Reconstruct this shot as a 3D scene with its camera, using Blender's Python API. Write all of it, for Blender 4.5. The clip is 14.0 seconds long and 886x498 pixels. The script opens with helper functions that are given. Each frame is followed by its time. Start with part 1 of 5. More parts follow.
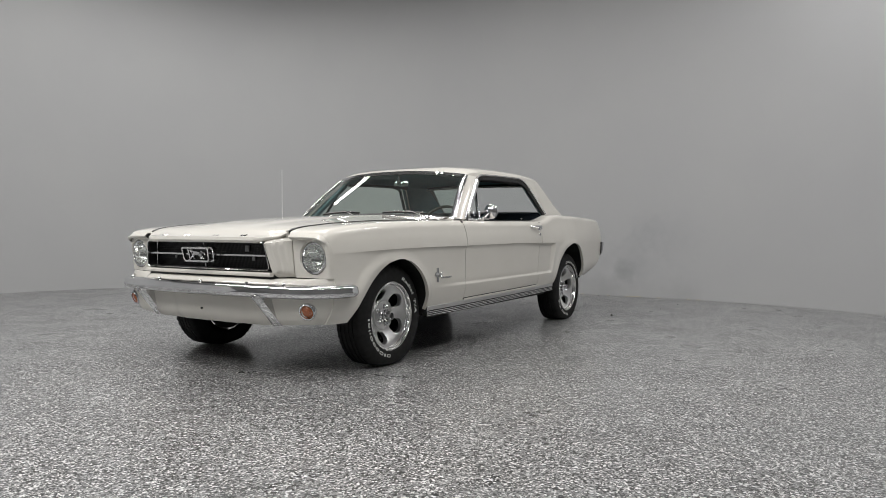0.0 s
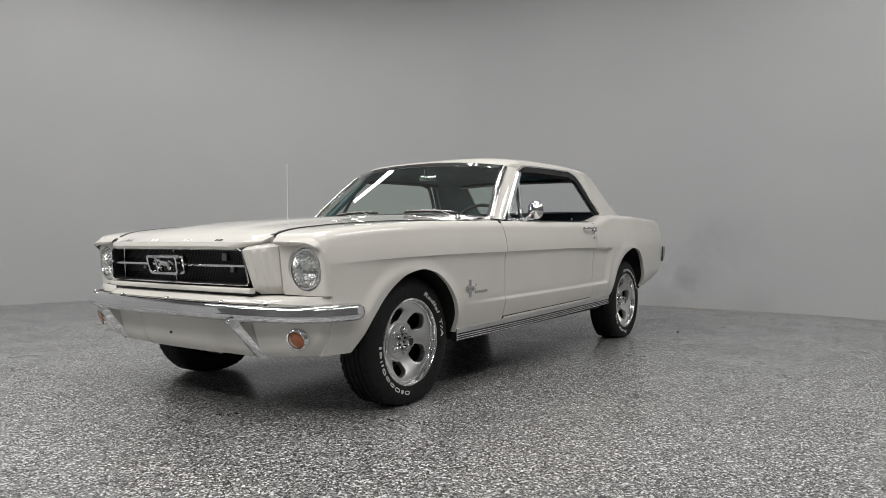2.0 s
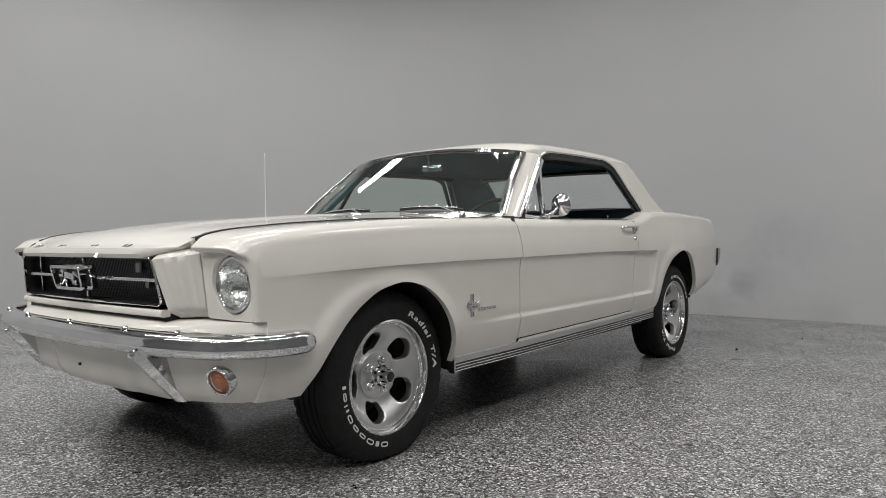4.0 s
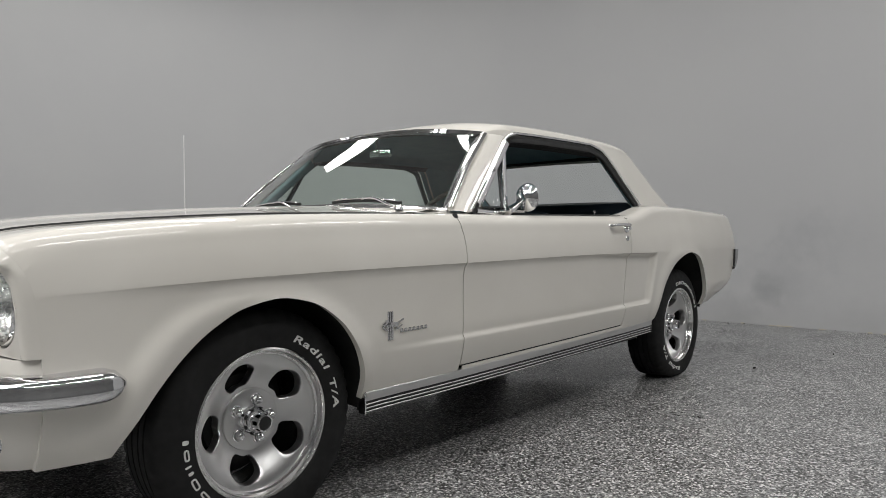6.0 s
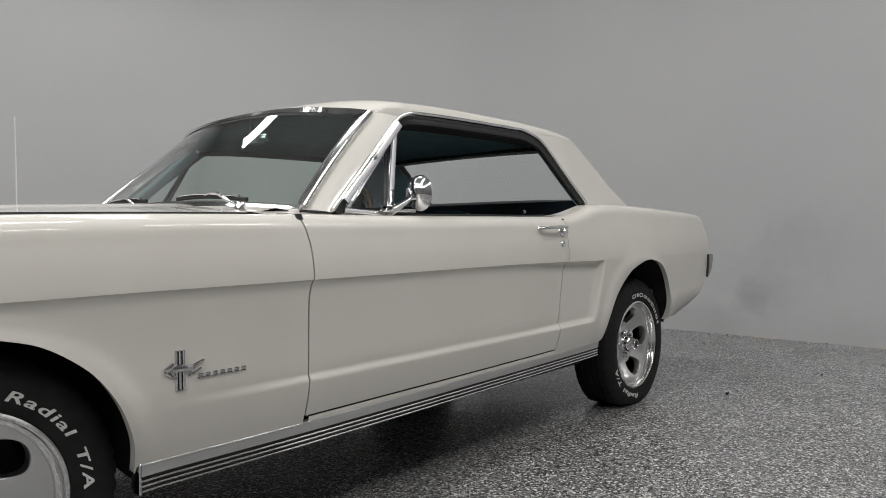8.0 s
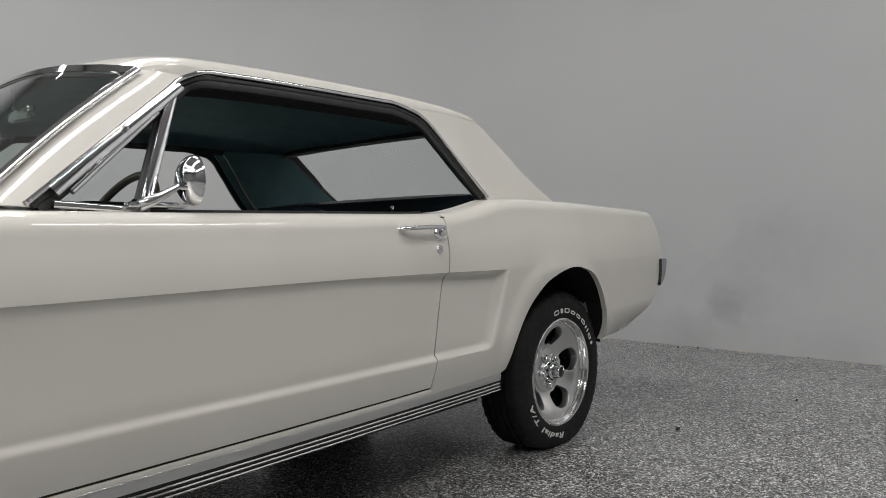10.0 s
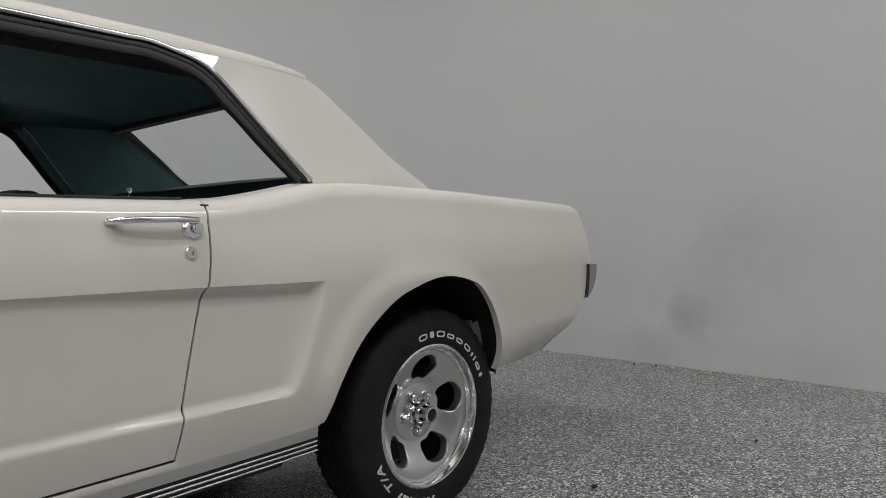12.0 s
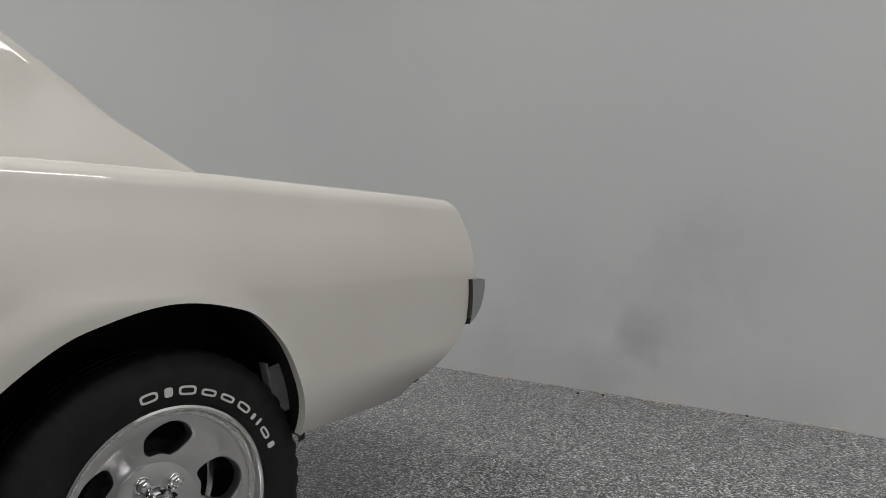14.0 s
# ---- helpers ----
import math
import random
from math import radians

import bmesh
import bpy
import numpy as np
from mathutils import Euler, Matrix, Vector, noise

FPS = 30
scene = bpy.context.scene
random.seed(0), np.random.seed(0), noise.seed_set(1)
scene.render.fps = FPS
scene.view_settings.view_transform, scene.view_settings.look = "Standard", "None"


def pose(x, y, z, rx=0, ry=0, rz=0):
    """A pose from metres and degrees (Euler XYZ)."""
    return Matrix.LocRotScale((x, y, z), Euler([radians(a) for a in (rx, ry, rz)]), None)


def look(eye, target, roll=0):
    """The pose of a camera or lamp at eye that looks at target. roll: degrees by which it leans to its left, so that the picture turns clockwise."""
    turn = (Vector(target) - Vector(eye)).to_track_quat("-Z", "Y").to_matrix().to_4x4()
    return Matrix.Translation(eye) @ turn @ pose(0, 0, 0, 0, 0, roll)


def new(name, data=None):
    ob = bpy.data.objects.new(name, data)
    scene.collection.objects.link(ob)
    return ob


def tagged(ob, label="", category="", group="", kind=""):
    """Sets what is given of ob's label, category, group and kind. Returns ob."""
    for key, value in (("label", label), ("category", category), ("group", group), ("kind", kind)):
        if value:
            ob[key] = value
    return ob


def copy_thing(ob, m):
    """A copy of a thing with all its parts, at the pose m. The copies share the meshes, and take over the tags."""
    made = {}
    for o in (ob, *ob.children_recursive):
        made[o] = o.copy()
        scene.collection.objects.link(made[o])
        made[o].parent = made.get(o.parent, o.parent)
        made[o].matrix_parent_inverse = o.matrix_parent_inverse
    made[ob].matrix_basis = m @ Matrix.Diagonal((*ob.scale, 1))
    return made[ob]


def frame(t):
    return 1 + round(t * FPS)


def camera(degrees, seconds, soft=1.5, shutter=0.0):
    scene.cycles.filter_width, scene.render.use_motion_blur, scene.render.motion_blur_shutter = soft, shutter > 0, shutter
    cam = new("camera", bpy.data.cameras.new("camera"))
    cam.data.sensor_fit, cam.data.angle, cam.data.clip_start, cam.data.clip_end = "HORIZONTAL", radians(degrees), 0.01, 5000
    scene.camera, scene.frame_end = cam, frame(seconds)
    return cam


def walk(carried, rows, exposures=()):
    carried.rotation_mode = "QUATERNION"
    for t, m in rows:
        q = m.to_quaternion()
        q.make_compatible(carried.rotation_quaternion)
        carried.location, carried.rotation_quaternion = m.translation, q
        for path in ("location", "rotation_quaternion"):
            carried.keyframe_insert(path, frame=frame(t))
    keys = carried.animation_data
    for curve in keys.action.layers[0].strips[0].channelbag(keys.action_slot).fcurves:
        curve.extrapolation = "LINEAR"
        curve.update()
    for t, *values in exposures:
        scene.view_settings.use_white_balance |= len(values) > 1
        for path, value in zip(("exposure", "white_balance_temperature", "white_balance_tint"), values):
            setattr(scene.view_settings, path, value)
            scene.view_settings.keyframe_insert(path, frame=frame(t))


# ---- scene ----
cam = camera(66.4, 14.0, soft=0.5)
PATH = [
    (0, (-3.163, -3.088, 0.821), (-1.462, -2.038, 0.765), -0.0),
    (0.5, (-2.975, -2.989, 0.816), (-1.293, -1.908, 0.764), -0.1),
    (1, (-2.791, -2.868, 0.809), (-1.125, -1.763, 0.761), -0.1),
    (1.5, (-2.605, -2.763, 0.808), (-0.954, -1.635, 0.76), -0.1),
    (2, (-2.426, -2.671, 0.803), (-0.789, -1.522, 0.765), -0.4),
    (2.5, (-2.236, -2.591, 0.786), (-0.619, -1.415, 0.753), -0.7),
    (3, (-2.061, -2.52, 0.8), (-0.459, -1.323, 0.764), -0.6),
    (5.5, (-1.19, -2.304, 0.811), (0.321, -0.994, 0.778), -0.8),
    (6, (-1.018, -2.3, 0.82), (0.489, -0.986, 0.772), -0.4),
    (6.5, (-0.835, -2.279, 0.834), (0.669, -0.962, 0.779), -0.1),
    (7, (-0.668, -2.261, 0.84), (0.837, -0.946, 0.785), -0.2),
    (7.5, (-0.481, -2.231, 0.827), (1.027, -0.918, 0.778), -0.4),
    (8, (-0.312, -2.23, 0.838), (1.192, -0.913, 0.786), -0.3),
    (10.5, (0.667, -2.156, 0.823), (2.175, -0.844, 0.782), -0.9),
    (11, (0.871, -2.14, 0.811), (2.384, -0.832, 0.769), -0.7),
    (11.5, (1.075, -2.122, 0.813), (2.591, -0.817, 0.775), -0.5),
    (12, (1.272, -2.104, 0.819), (2.787, -0.8, 0.776), -0.5),
    (12.5, (1.475, -2.09, 0.821), (2.988, -0.783, 0.777), -0.4),
    (13, (1.679, -2.071, 0.824), (3.192, -0.764, 0.78), -0.3),
    (13.5, (1.89, -2.058, 0.812), (3.405, -0.753, 0.773), -0.3),
    (14, (2.102, -2.026, 0.815), (3.623, -0.728, 0.786), -0.4),
]
walk(cam, [(t, look(eye, target, roll)) for t, eye, target, roll in PATH])

# ---- world and light ----
world = bpy.data.worlds.new("world")
scene.world = world
world.use_nodes = True
world.node_tree.nodes["Background"].inputs[0].default_value = (0.5, 0.5, 0.5, 1)
world.node_tree.nodes["Background"].inputs[1].default_value = 0.05
scene.view_settings.exposure = 0.0
LAMP_POWER = 53.0


# ---- materials ----
def material(name, color=(0.5, 0.5, 0.5), rough=0.5, metal=0.0, **more):
    m = bpy.data.materials.new(name)
    m.use_nodes = True
    b = m.node_tree.nodes["Principled BSDF"]
    b.inputs["Base Color"].default_value = (*color, 1)
    b.inputs["Roughness"].default_value = rough
    b.inputs["Metallic"].default_value = metal
    for k, v in more.items():
        b.inputs[k.replace("_", " ")].default_value = v
    return m


def node(m, kind, **settings):
    n = m.node_tree.nodes.new(kind)
    for k, v in settings.items():
        if k in n.inputs:
            n.inputs[k].default_value = v
    return n


def join(m, a, b):
    m.node_tree.links.new(a, b)


def shader(m):
    return m.node_tree.nodes["Principled BSDF"]


def ramp(m, fac, stops):
    r = node(m, "ShaderNodeValToRGB")
    e = r.color_ramp.elements
    while len(e) < len(stops):
        e.new(0.5)
    for k, (p, c) in enumerate(stops):
        e[k].position = p
        e[k].color = (*c, 1) if len(c) == 3 else c
    join(m, fac, r.inputs["Fac"])
    return r.outputs["Color"]


def noise_tex(m, scale, detail=3.0, rough=0.55):
    c = node(m, "ShaderNodeTexCoord")
    n = node(m, "ShaderNodeTexNoise", Scale=scale, Detail=detail, Roughness=rough)
    join(m, c.outputs["Object"], n.inputs["Vector"])
    return n.outputs["Fac"]


def bump(m, height, strength, distance):
    b = node(m, "ShaderNodeBump", Strength=strength, Distance=distance)
    join(m, height, b.inputs["Height"])
    join(m, b.outputs["Normal"], shader(m).inputs["Normal"])


def mottled(name, low, high, scale, rough=(0.4, 0.6), metal=0.0, grain=0.0, grain_scale=300.0, **more):
    """Colour and gloss that wander between two values, with a fine grain in the relief."""
    m = material(name, low, rough[0], metal, **more)
    f = noise_tex(m, scale, 5.0)
    join(m, ramp(m, f, ((0.3, low), (0.7, high))), shader(m).inputs["Base Color"])
    r = ramp(m, noise_tex(m, scale * 2.3, 4.0), ((0.3, (rough[0],) * 3), (0.7, (rough[1],) * 3)))
    join(m, r, shader(m).inputs["Roughness"])
    if grain:
        bump(m, noise_tex(m, grain_scale, 2.0), grain, 0.002)
    return m


PAINT = mottled("white_paint", (0.668, 0.64, 0.588), (0.698, 0.672, 0.622), 3.0, (0.45, 0.5), Coat_Weight=1.0, Coat_Roughness=0.015, Specular_IOR_Level=0.0)
CHROME = mottled("chrome", (0.72, 0.72, 0.73), (0.8, 0.8, 0.81), 9.0, (0.025, 0.07), 1.0)
TRIM = mottled("bright_trim", (0.6, 0.6, 0.6), (0.7, 0.7, 0.7), 12.0, (0.07, 0.13), 1.0)
ALLOY = mottled("polished_alloy", (0.72, 0.715, 0.71), (0.78, 0.775, 0.77), 5.0, (0.12, 0.18), 1.0)
ALLOY_DULL = mottled("satin_alloy", (0.62, 0.615, 0.61), (0.67, 0.665, 0.66), 5.0, (0.30, 0.36), 1.0)
RUBBER = mottled("tyre_rubber", (0.010, 0.010, 0.010), (0.017, 0.017, 0.017), 20.0, (0.6, 0.75), grain=0.1, Specular_IOR_Level=0.22)
WHITE_LETTER = mottled("white_rubber", (0.62, 0.62, 0.6), (0.74, 0.74, 0.72), 60.0, (0.55, 0.7))
SEAL = mottled("black_seal", (0.01, 0.01, 0.01), (0.018, 0.018, 0.018), 30.0, (0.45, 0.6))
BLACK = mottled("black_enamel", (0.006, 0.006, 0.006), (0.012, 0.012, 0.012), 12.0, (0.4, 0.6))
UNDER = mottled("underbody_black", (0.008, 0.008, 0.008), (0.02, 0.019, 0.018), 8.0, (0.7, 0.9), grain=0.4, grain_scale=90)
TEAL = mottled("dark_teal_lining", (0.16, 0.285, 0.31), (0.21, 0.345, 0.37), 12.0, (0.6, 0.75), grain=0.2, grain_scale=500)
VINYL = mottled("dark_blue_vinyl", (0.01, 0.017, 0.026), (0.017, 0.027, 0.038), 12.0, (0.35, 0.5), grain=0.2, grain_scale=400)
AMBER = mottled("amber_lens", (0.30, 0.075, 0.02), (0.42, 0.11, 0.03), 60.0, (0.1, 0.2), Coat_Weight=1.0)
LENS_WHITE = mottled("reflector_bowl", (0.78, 0.79, 0.78), (0.92, 0.92, 0.91), 30.0, (0.12, 0.4), 1.0, grain=0.8, grain_scale=38)
STEEL = mottled("dull_steel", (0.25, 0.25, 0.25), (0.36, 0.36, 0.35), 25.0, (0.3, 0.5), 1.0)
RED = material("red_lens", (0.35, 0.01, 0.01), 0.15, Coat_Weight=1.0)


def pane_material(name, tint, gloss=0.06):
    m = bpy.data.materials.new(name)
    m.use_nodes = True
    t = m.node_tree
    t.nodes.remove(shader(m))
    see = node(m, "ShaderNodeBsdfTransparent", Color=(*tint, 1))
    shine = node(m, "ShaderNodeBsdfGlossy", Color=(1, 1, 1, 1), Roughness=0.02)
    face = node(m, "ShaderNodeLayerWeight")
    steep = node(m, "ShaderNodeMath")
    steep.operation = "POWER"
    steep.inputs[1].default_value = 5.0
    join(m, face.outputs["Facing"], steep.inputs[0])
    share = node(m, "ShaderNodeMath")
    share.operation = "MULTIPLY_ADD"
    share.inputs[1].default_value, share.inputs[2].default_value = 1.0 - gloss, gloss
    join(m, steep.outputs[0], share.inputs[0])
    mix = node(m, "ShaderNodeMixShader")
    join(m, share.outputs[0], mix.inputs[0])
    join(m, see.outputs[0], mix.inputs[1])
    join(m, shine.outputs[0], mix.inputs[2])
    join(m, mix.outputs[0], t.nodes["Material Output"].inputs["Surface"])
    return m


GLASS = pane_material("window_glass", (0.93, 0.96, 0.955), 0.03)
SCREEN = pane_material("windscreen_glass", (0.78, 0.90, 0.83), 0.23)
LENS = pane_material("lamp_glass", (0.97, 0.98, 0.97), 0.06)


def floor_material():
    m = material("flake_epoxy", (0.25, 0.25, 0.25), 0.3, Coat_Weight=0.35, Coat_Roughness=0.12)
    c = node(m, "ShaderNodeTexCoord")
    v = node(m, "ShaderNodeTexVoronoi", Scale=245.0)
    join(m, c.outputs["Object"], v.inputs["Vector"])
    v2 = node(m, "ShaderNodeTexVoronoi", Scale=140.0)
    join(m, c.outputs["Object"], v2.inputs["Vector"])
    sep = node(m, "ShaderNodeSeparateColor")
    join(m, v.outputs["Color"], sep.inputs[0])
    sep2 = node(m, "ShaderNodeSeparateColor")
    join(m, v2.outputs["Color"], sep2.inputs[0])
    fine = ramp(m, sep.outputs[0], FLAKES)
    coarse = ramp(m, sep2.outputs[0], FLAKES)
    for r in (fine.node, coarse.node):
        r.color_ramp.interpolation = "CONSTANT"
    pick = node(m, "ShaderNodeMath")
    pick.operation = "GREATER_THAN"
    pick.inputs[1].default_value = 0.5
    join(m, sep2.outputs[1], pick.inputs[0])
    mix = node(m, "ShaderNodeMixRGB")
    join(m, pick.outputs[0], mix.inputs[0])
    join(m, fine, mix.inputs[1])
    join(m, coarse, mix.inputs[2])
    wear = ramp(m, noise_tex(m, 0.9, 6.0), ((0.3, (0.86, 0.86, 0.86)), (0.7, (1, 1, 1))))
    mul = node(m, "ShaderNodeMixRGB")
    mul.blend_type = "MULTIPLY"
    mul.inputs[0].default_value = 1.0
    join(m, mix.outputs[0], mul.inputs[1])
    join(m, wear, mul.inputs[2])
    join(m, mul.outputs[0], shader(m).inputs["Base Color"])
    join(m, ramp(m, noise_tex(m, 2.2, 5.0), ((0.3, (0.26,) * 3), (0.7, (0.42,) * 3))), shader(m).inputs["Roughness"])
    bump(m, sep.outputs[1], 0.25, 0.0012)
    return m


FLAKES = ((0.0, (0.004, 0.004, 0.004)), (0.33, (0.05, 0.05, 0.05)), (0.42, (0.18, 0.18, 0.18)), (0.66, (0.34, 0.34, 0.335)), (0.83, (0.76, 0.76, 0.75)))


def wall_material():
    """Grey wall paint with scuffs: soft dark smudges low on the end wall."""
    m = material("grey_wall_paint", (0.42, 0.42, 0.42), 0.5)
    base = ramp(m, noise_tex(m, 0.7, 5.0), ((0.3, (0.465, 0.465, 0.472)), (0.7, (0.49, 0.49, 0.492))))
    last = base
    for (x, y, z), radius, depth, tone in SCUFFS:
        g = node(m, "ShaderNodeNewGeometry")
        jig = node(m, "ShaderNodeTexNoise", Scale=9.0, Detail=4.0)
        join(m, g.outputs["Position"], jig.inputs["Vector"])
        d = node(m, "ShaderNodeVectorMath")
        d.operation = "DISTANCE"
        d.inputs[1].default_value = (x, y, z)
        join(m, g.outputs["Position"], d.inputs[0])
        a = node(m, "ShaderNodeMath")
        a.operation = "MULTIPLY_ADD"
        a.inputs[1].default_value = radius * 0.9
        join(m, jig.outputs["Fac"], a.inputs[0])
        join(m, d.outputs["Value"], a.inputs[2])
        r = ramp(m, a.outputs[0], ((radius * 0.35, (depth,) * 3), (min(1.0, radius * 1.55), (0, 0, 0))))
        r.node.color_ramp.interpolation = "EASE"
        mx = node(m, "ShaderNodeMixRGB")
        join(m, r, mx.inputs[0])
        join(m, last, mx.inputs[1])
        mx.inputs[2].default_value = (*tone, 1)
        last = mx.outputs[0]
    join(m, last, shader(m).inputs["Base Color"])
    bump(m, noise_tex(m, 160.0, 2.0), 0.03, 0.002)
    return m


SCUFFS = (
    ((5.475, -0.50, 0.30), 0.19, 0.45, (0.2, 0.2, 0.205)),
    ((5.475, -0.62, 0.40), 0.45, 0.34, (0.33, 0.335, 0.35)),
    ((5.475, -0.80, 0.80), 0.34, 0.3, (0.33, 0.335, 0.352)),
    ((5.475, -1.10, 0.72), 0.42, 0.26, (0.36, 0.365, 0.38)),
    ((5.475, 0.02, 0.42), 0.50, 0.3, (0.36, 0.365, 0.38)),
    ((5.475, 0.40, 0.20), 0.36, 0.3, (0.34, 0.345, 0.36)),
    ((5.475, -0.25, 0.0), 0.30, 0.3, (0.33, 0.33, 0.335)),
    ((5.475, -1.25, 0.0), 0.34, 0.28, (0.33, 0.33, 0.335)),
)
WALL = wall_material()
FLOOR = floor_material()
# Dark tone in the colour makes the unseen side of the studio read as unlit.
SHADE_WALL = mottled("shade_toned_wall", (0.10, 0.10, 0.10), (0.13, 0.13, 0.13), 1.0, (0.7, 0.85))
CEIL = mottled("ceiling_paint", (0.36, 0.36, 0.36), (0.42, 0.42, 0.42), 1.2, (0.7, 0.85))


# ---- mesh tools ----
def mesh_of(bm, name, mat, angle=35.0):
    bmesh.ops.remove_doubles(bm, verts=bm.verts, dist=1e-5)
    bmesh.ops.dissolve_degenerate(bm, dist=1e-6, edges=bm.edges)
    bmesh.ops.recalc_face_normals(bm, faces=bm.faces)
    me = bpy.data.meshes.new(name)
    bm.to_mesh(me)
    bm.free()
    me.materials.append(mat)
    me.shade_smooth()
    me.set_sharp_from_angle(angle=radians(angle))
    return me


def part(name, bm, mat, parent, label="", angle=35.0):
    ob = new(name, mesh_of(bm, name, mat, angle))
    ob.parent = parent
    if parent is not None and parent.type == "MESH":
        ob.matrix_parent_inverse = parent.matrix_basis.inverted()
    return tagged(ob, label)


def grid(bm, rows, closed=False):
    vs = [[bm.verts.new(p) for p in row] for row in rows]
    for a, b in zip(vs, vs[1:]):
        n = len(a)
        for k in range(n if closed else n - 1):
            q = [a[k], a[(k + 1) % n], b[(k + 1) % n], b[k]]
            bm.faces.new(q)
    return vs


def curve_through(points):
    """Monotone cubic through (x, value) points."""
    xs = np.array([p[0] for p in points], float)
    ys = np.array([p[1] for p in points], float)
    h, d = np.diff(xs), np.diff(ys) / np.diff(xs)
    m = np.zeros(len(xs))
    m[0], m[-1] = d[0], d[-1]
    for k in range(1, len(xs) - 1):
        if d[k - 1] * d[k] > 0:
            w1, w2 = 2 * h[k] + h[k - 1], h[k] + 2 * h[k - 1]
            m[k] = (w1 + w2) / (w1 / d[k - 1] + w2 / d[k])

    def f(x):
        x = min(max(x, xs[0]), xs[-1])
        k = min(int(np.searchsorted(xs, x, side="right")) - 1, len(xs) - 2)
        t = (x - xs[k]) / h[k]
        return float(ys[k] * (1 + 2 * t) * (1 - t) ** 2 + h[k] * m[k] * t * (1 - t) ** 2 + ys[k + 1] * t * t * (3 - 2 * t) + h[k] * m[k + 1] * t * t * (t - 1))
    return f


def smooth(a, b, x):
    t = min(max((x - a) / (b - a), 0.0), 1.0)
    return t * t * (3 - 2 * t)


def mix(a, b, t):
    return a + (b - a) * t


def ease_path(points, n):
    """n points evenly along a smooth line through the given points."""
    pts = [Vector(p) for p in points]
    out = []
    for k in range(len(pts) - 1):
        p0, p1, p2, p3 = pts[max(k - 1, 0)], pts[k], pts[k + 1], pts[min(k + 2, len(pts) - 1)]
        for j in range(12):
            t = j / 12
            out.append(0.5 * (2 * p1 + (p2 - p0) * t + (2 * p0 - 5 * p1 + 4 * p2 - p3) * t * t + (3 * p1 - p0 - 3 * p2 + p3) * t ** 3))
    out.append(pts[-1])
    lens = np.cumsum([0] + [(b - a).length for a, b in zip(out, out[1:])])
    res = []
    for s in np.linspace(0, lens[-1], n):
        k = min(int(np.searchsorted(lens, s, side="right")) - 1, len(out) - 2)
        t = (s - lens[k]) / max(lens[k + 1] - lens[k], 1e-9)
        res.append(out[k].lerp(out[k + 1], t))
    return res


def sweep(bm, path, section, up=(0, 0, 1), cap=True, scale=None):
    """Section points (a, b): a along the side of the path, b along its up."""
    rows = []
    for k, p in enumerate(path):
        d = (path[min(k + 1, len(path) - 1)] - path[max(k - 1, 0)]).normalized()
        u = Vector(up)
        side = d.cross(u).normalized()
        u2 = side.cross(d).normalized()
        f = scale(k / (len(path) - 1)) if scale else 1.0
        rows.append([p + side * (a * f) + u2 * (b * f) for a, b in section])
    vs = grid(bm, rows, closed=True)
    if cap:
        bm.faces.new(list(reversed(vs[0])))
        bm.faces.new(vs[-1])


def circle(r, n=8):
    return [(r * math.cos(2 * math.pi * k / n), r * math.sin(2 * math.pi * k / n)) for k in range(n)]


def rounded(w, h, r, n=3):
    """Rounded rectangle section."""
    out = []
    for cx, cy, a in ((w / 2 - r, h / 2 - r, 0), (-w / 2 + r, h / 2 - r, 90), (-w / 2 + r, -h / 2 + r, 180), (w / 2 - r, -h / 2 + r, 270)):
        for k in range(n + 1):
            t = radians(a + 90 * k / n)
            out.append((cx + r * math.cos(t), cy + r * math.sin(t)))
    return out


def lathe(bm, profile, n=48, axis="y", at=(0, 0, 0)):
    """Turn (radius, along) points about an axis."""
    rows = []
    for k in range(n + 1):
        a = 2 * math.pi * k / n
        c, s = math.cos(a), math.sin(a)
        if axis == "y":
            rows.append([Vector((at[0] + r * s, at[1] + t, at[2] + r * c)) for r, t in profile])
        elif axis == "x":
            rows.append([Vector((at[0] + t, at[1] + r * s, at[2] + r * c)) for r, t in profile])
        else:
            rows.append([Vector((at[0] + r * s, at[1] + r * c, at[2] + t)) for r, t in profile])
    grid(bm, rows)


def slab(bm, size, at=(0, 0, 0), bevel=0.004, seg=2, turn=None):
    """A bevelled block."""
    g = bmesh.ops.create_cube(bm, size=1)
    vs = g["verts"]
    for v in vs:
        v.co = Vector((v.co.x * size[0], v.co.y * size[1], v.co.z * size[2]))
    es = list({e for v in vs for e in v.link_edges})
    if bevel:
        r = bmesh.ops.bevel(bm, geom=es, offset=bevel, segments=seg, affect="EDGES", profile=0.5)
        vs = list({v for f in r["faces"] for v in f.verts} | {v for v in vs if v.is_valid})
    m = Matrix.Translation(at) @ (turn or Matrix.Identity(4))
    for v in vs:
        v.co = m @ v.co


def fill_round(bm, hole, outer, steps, place):
    """A sheet between a hole's line and an outer line of as many points; place maps plane points to space."""
    rows = []
    for k in range(steps + 1):
        t = k / steps
        rows.append([place(mix(h[0], o[0], t), mix(h[1], o[1], t)) for h, o in zip(hole, outer)])
    return grid(bm, rows, closed=True)


# ---- the studio ----
WALL_X, FAR_Y, NEAR_Y, BACK_X, HIGH = 5.475, 6.1, -5.0, -7.5, 4.7


def floor_z(x):
    """The floor falls very slightly towards the end wall."""
    return 0.038 - 0.0128 * x


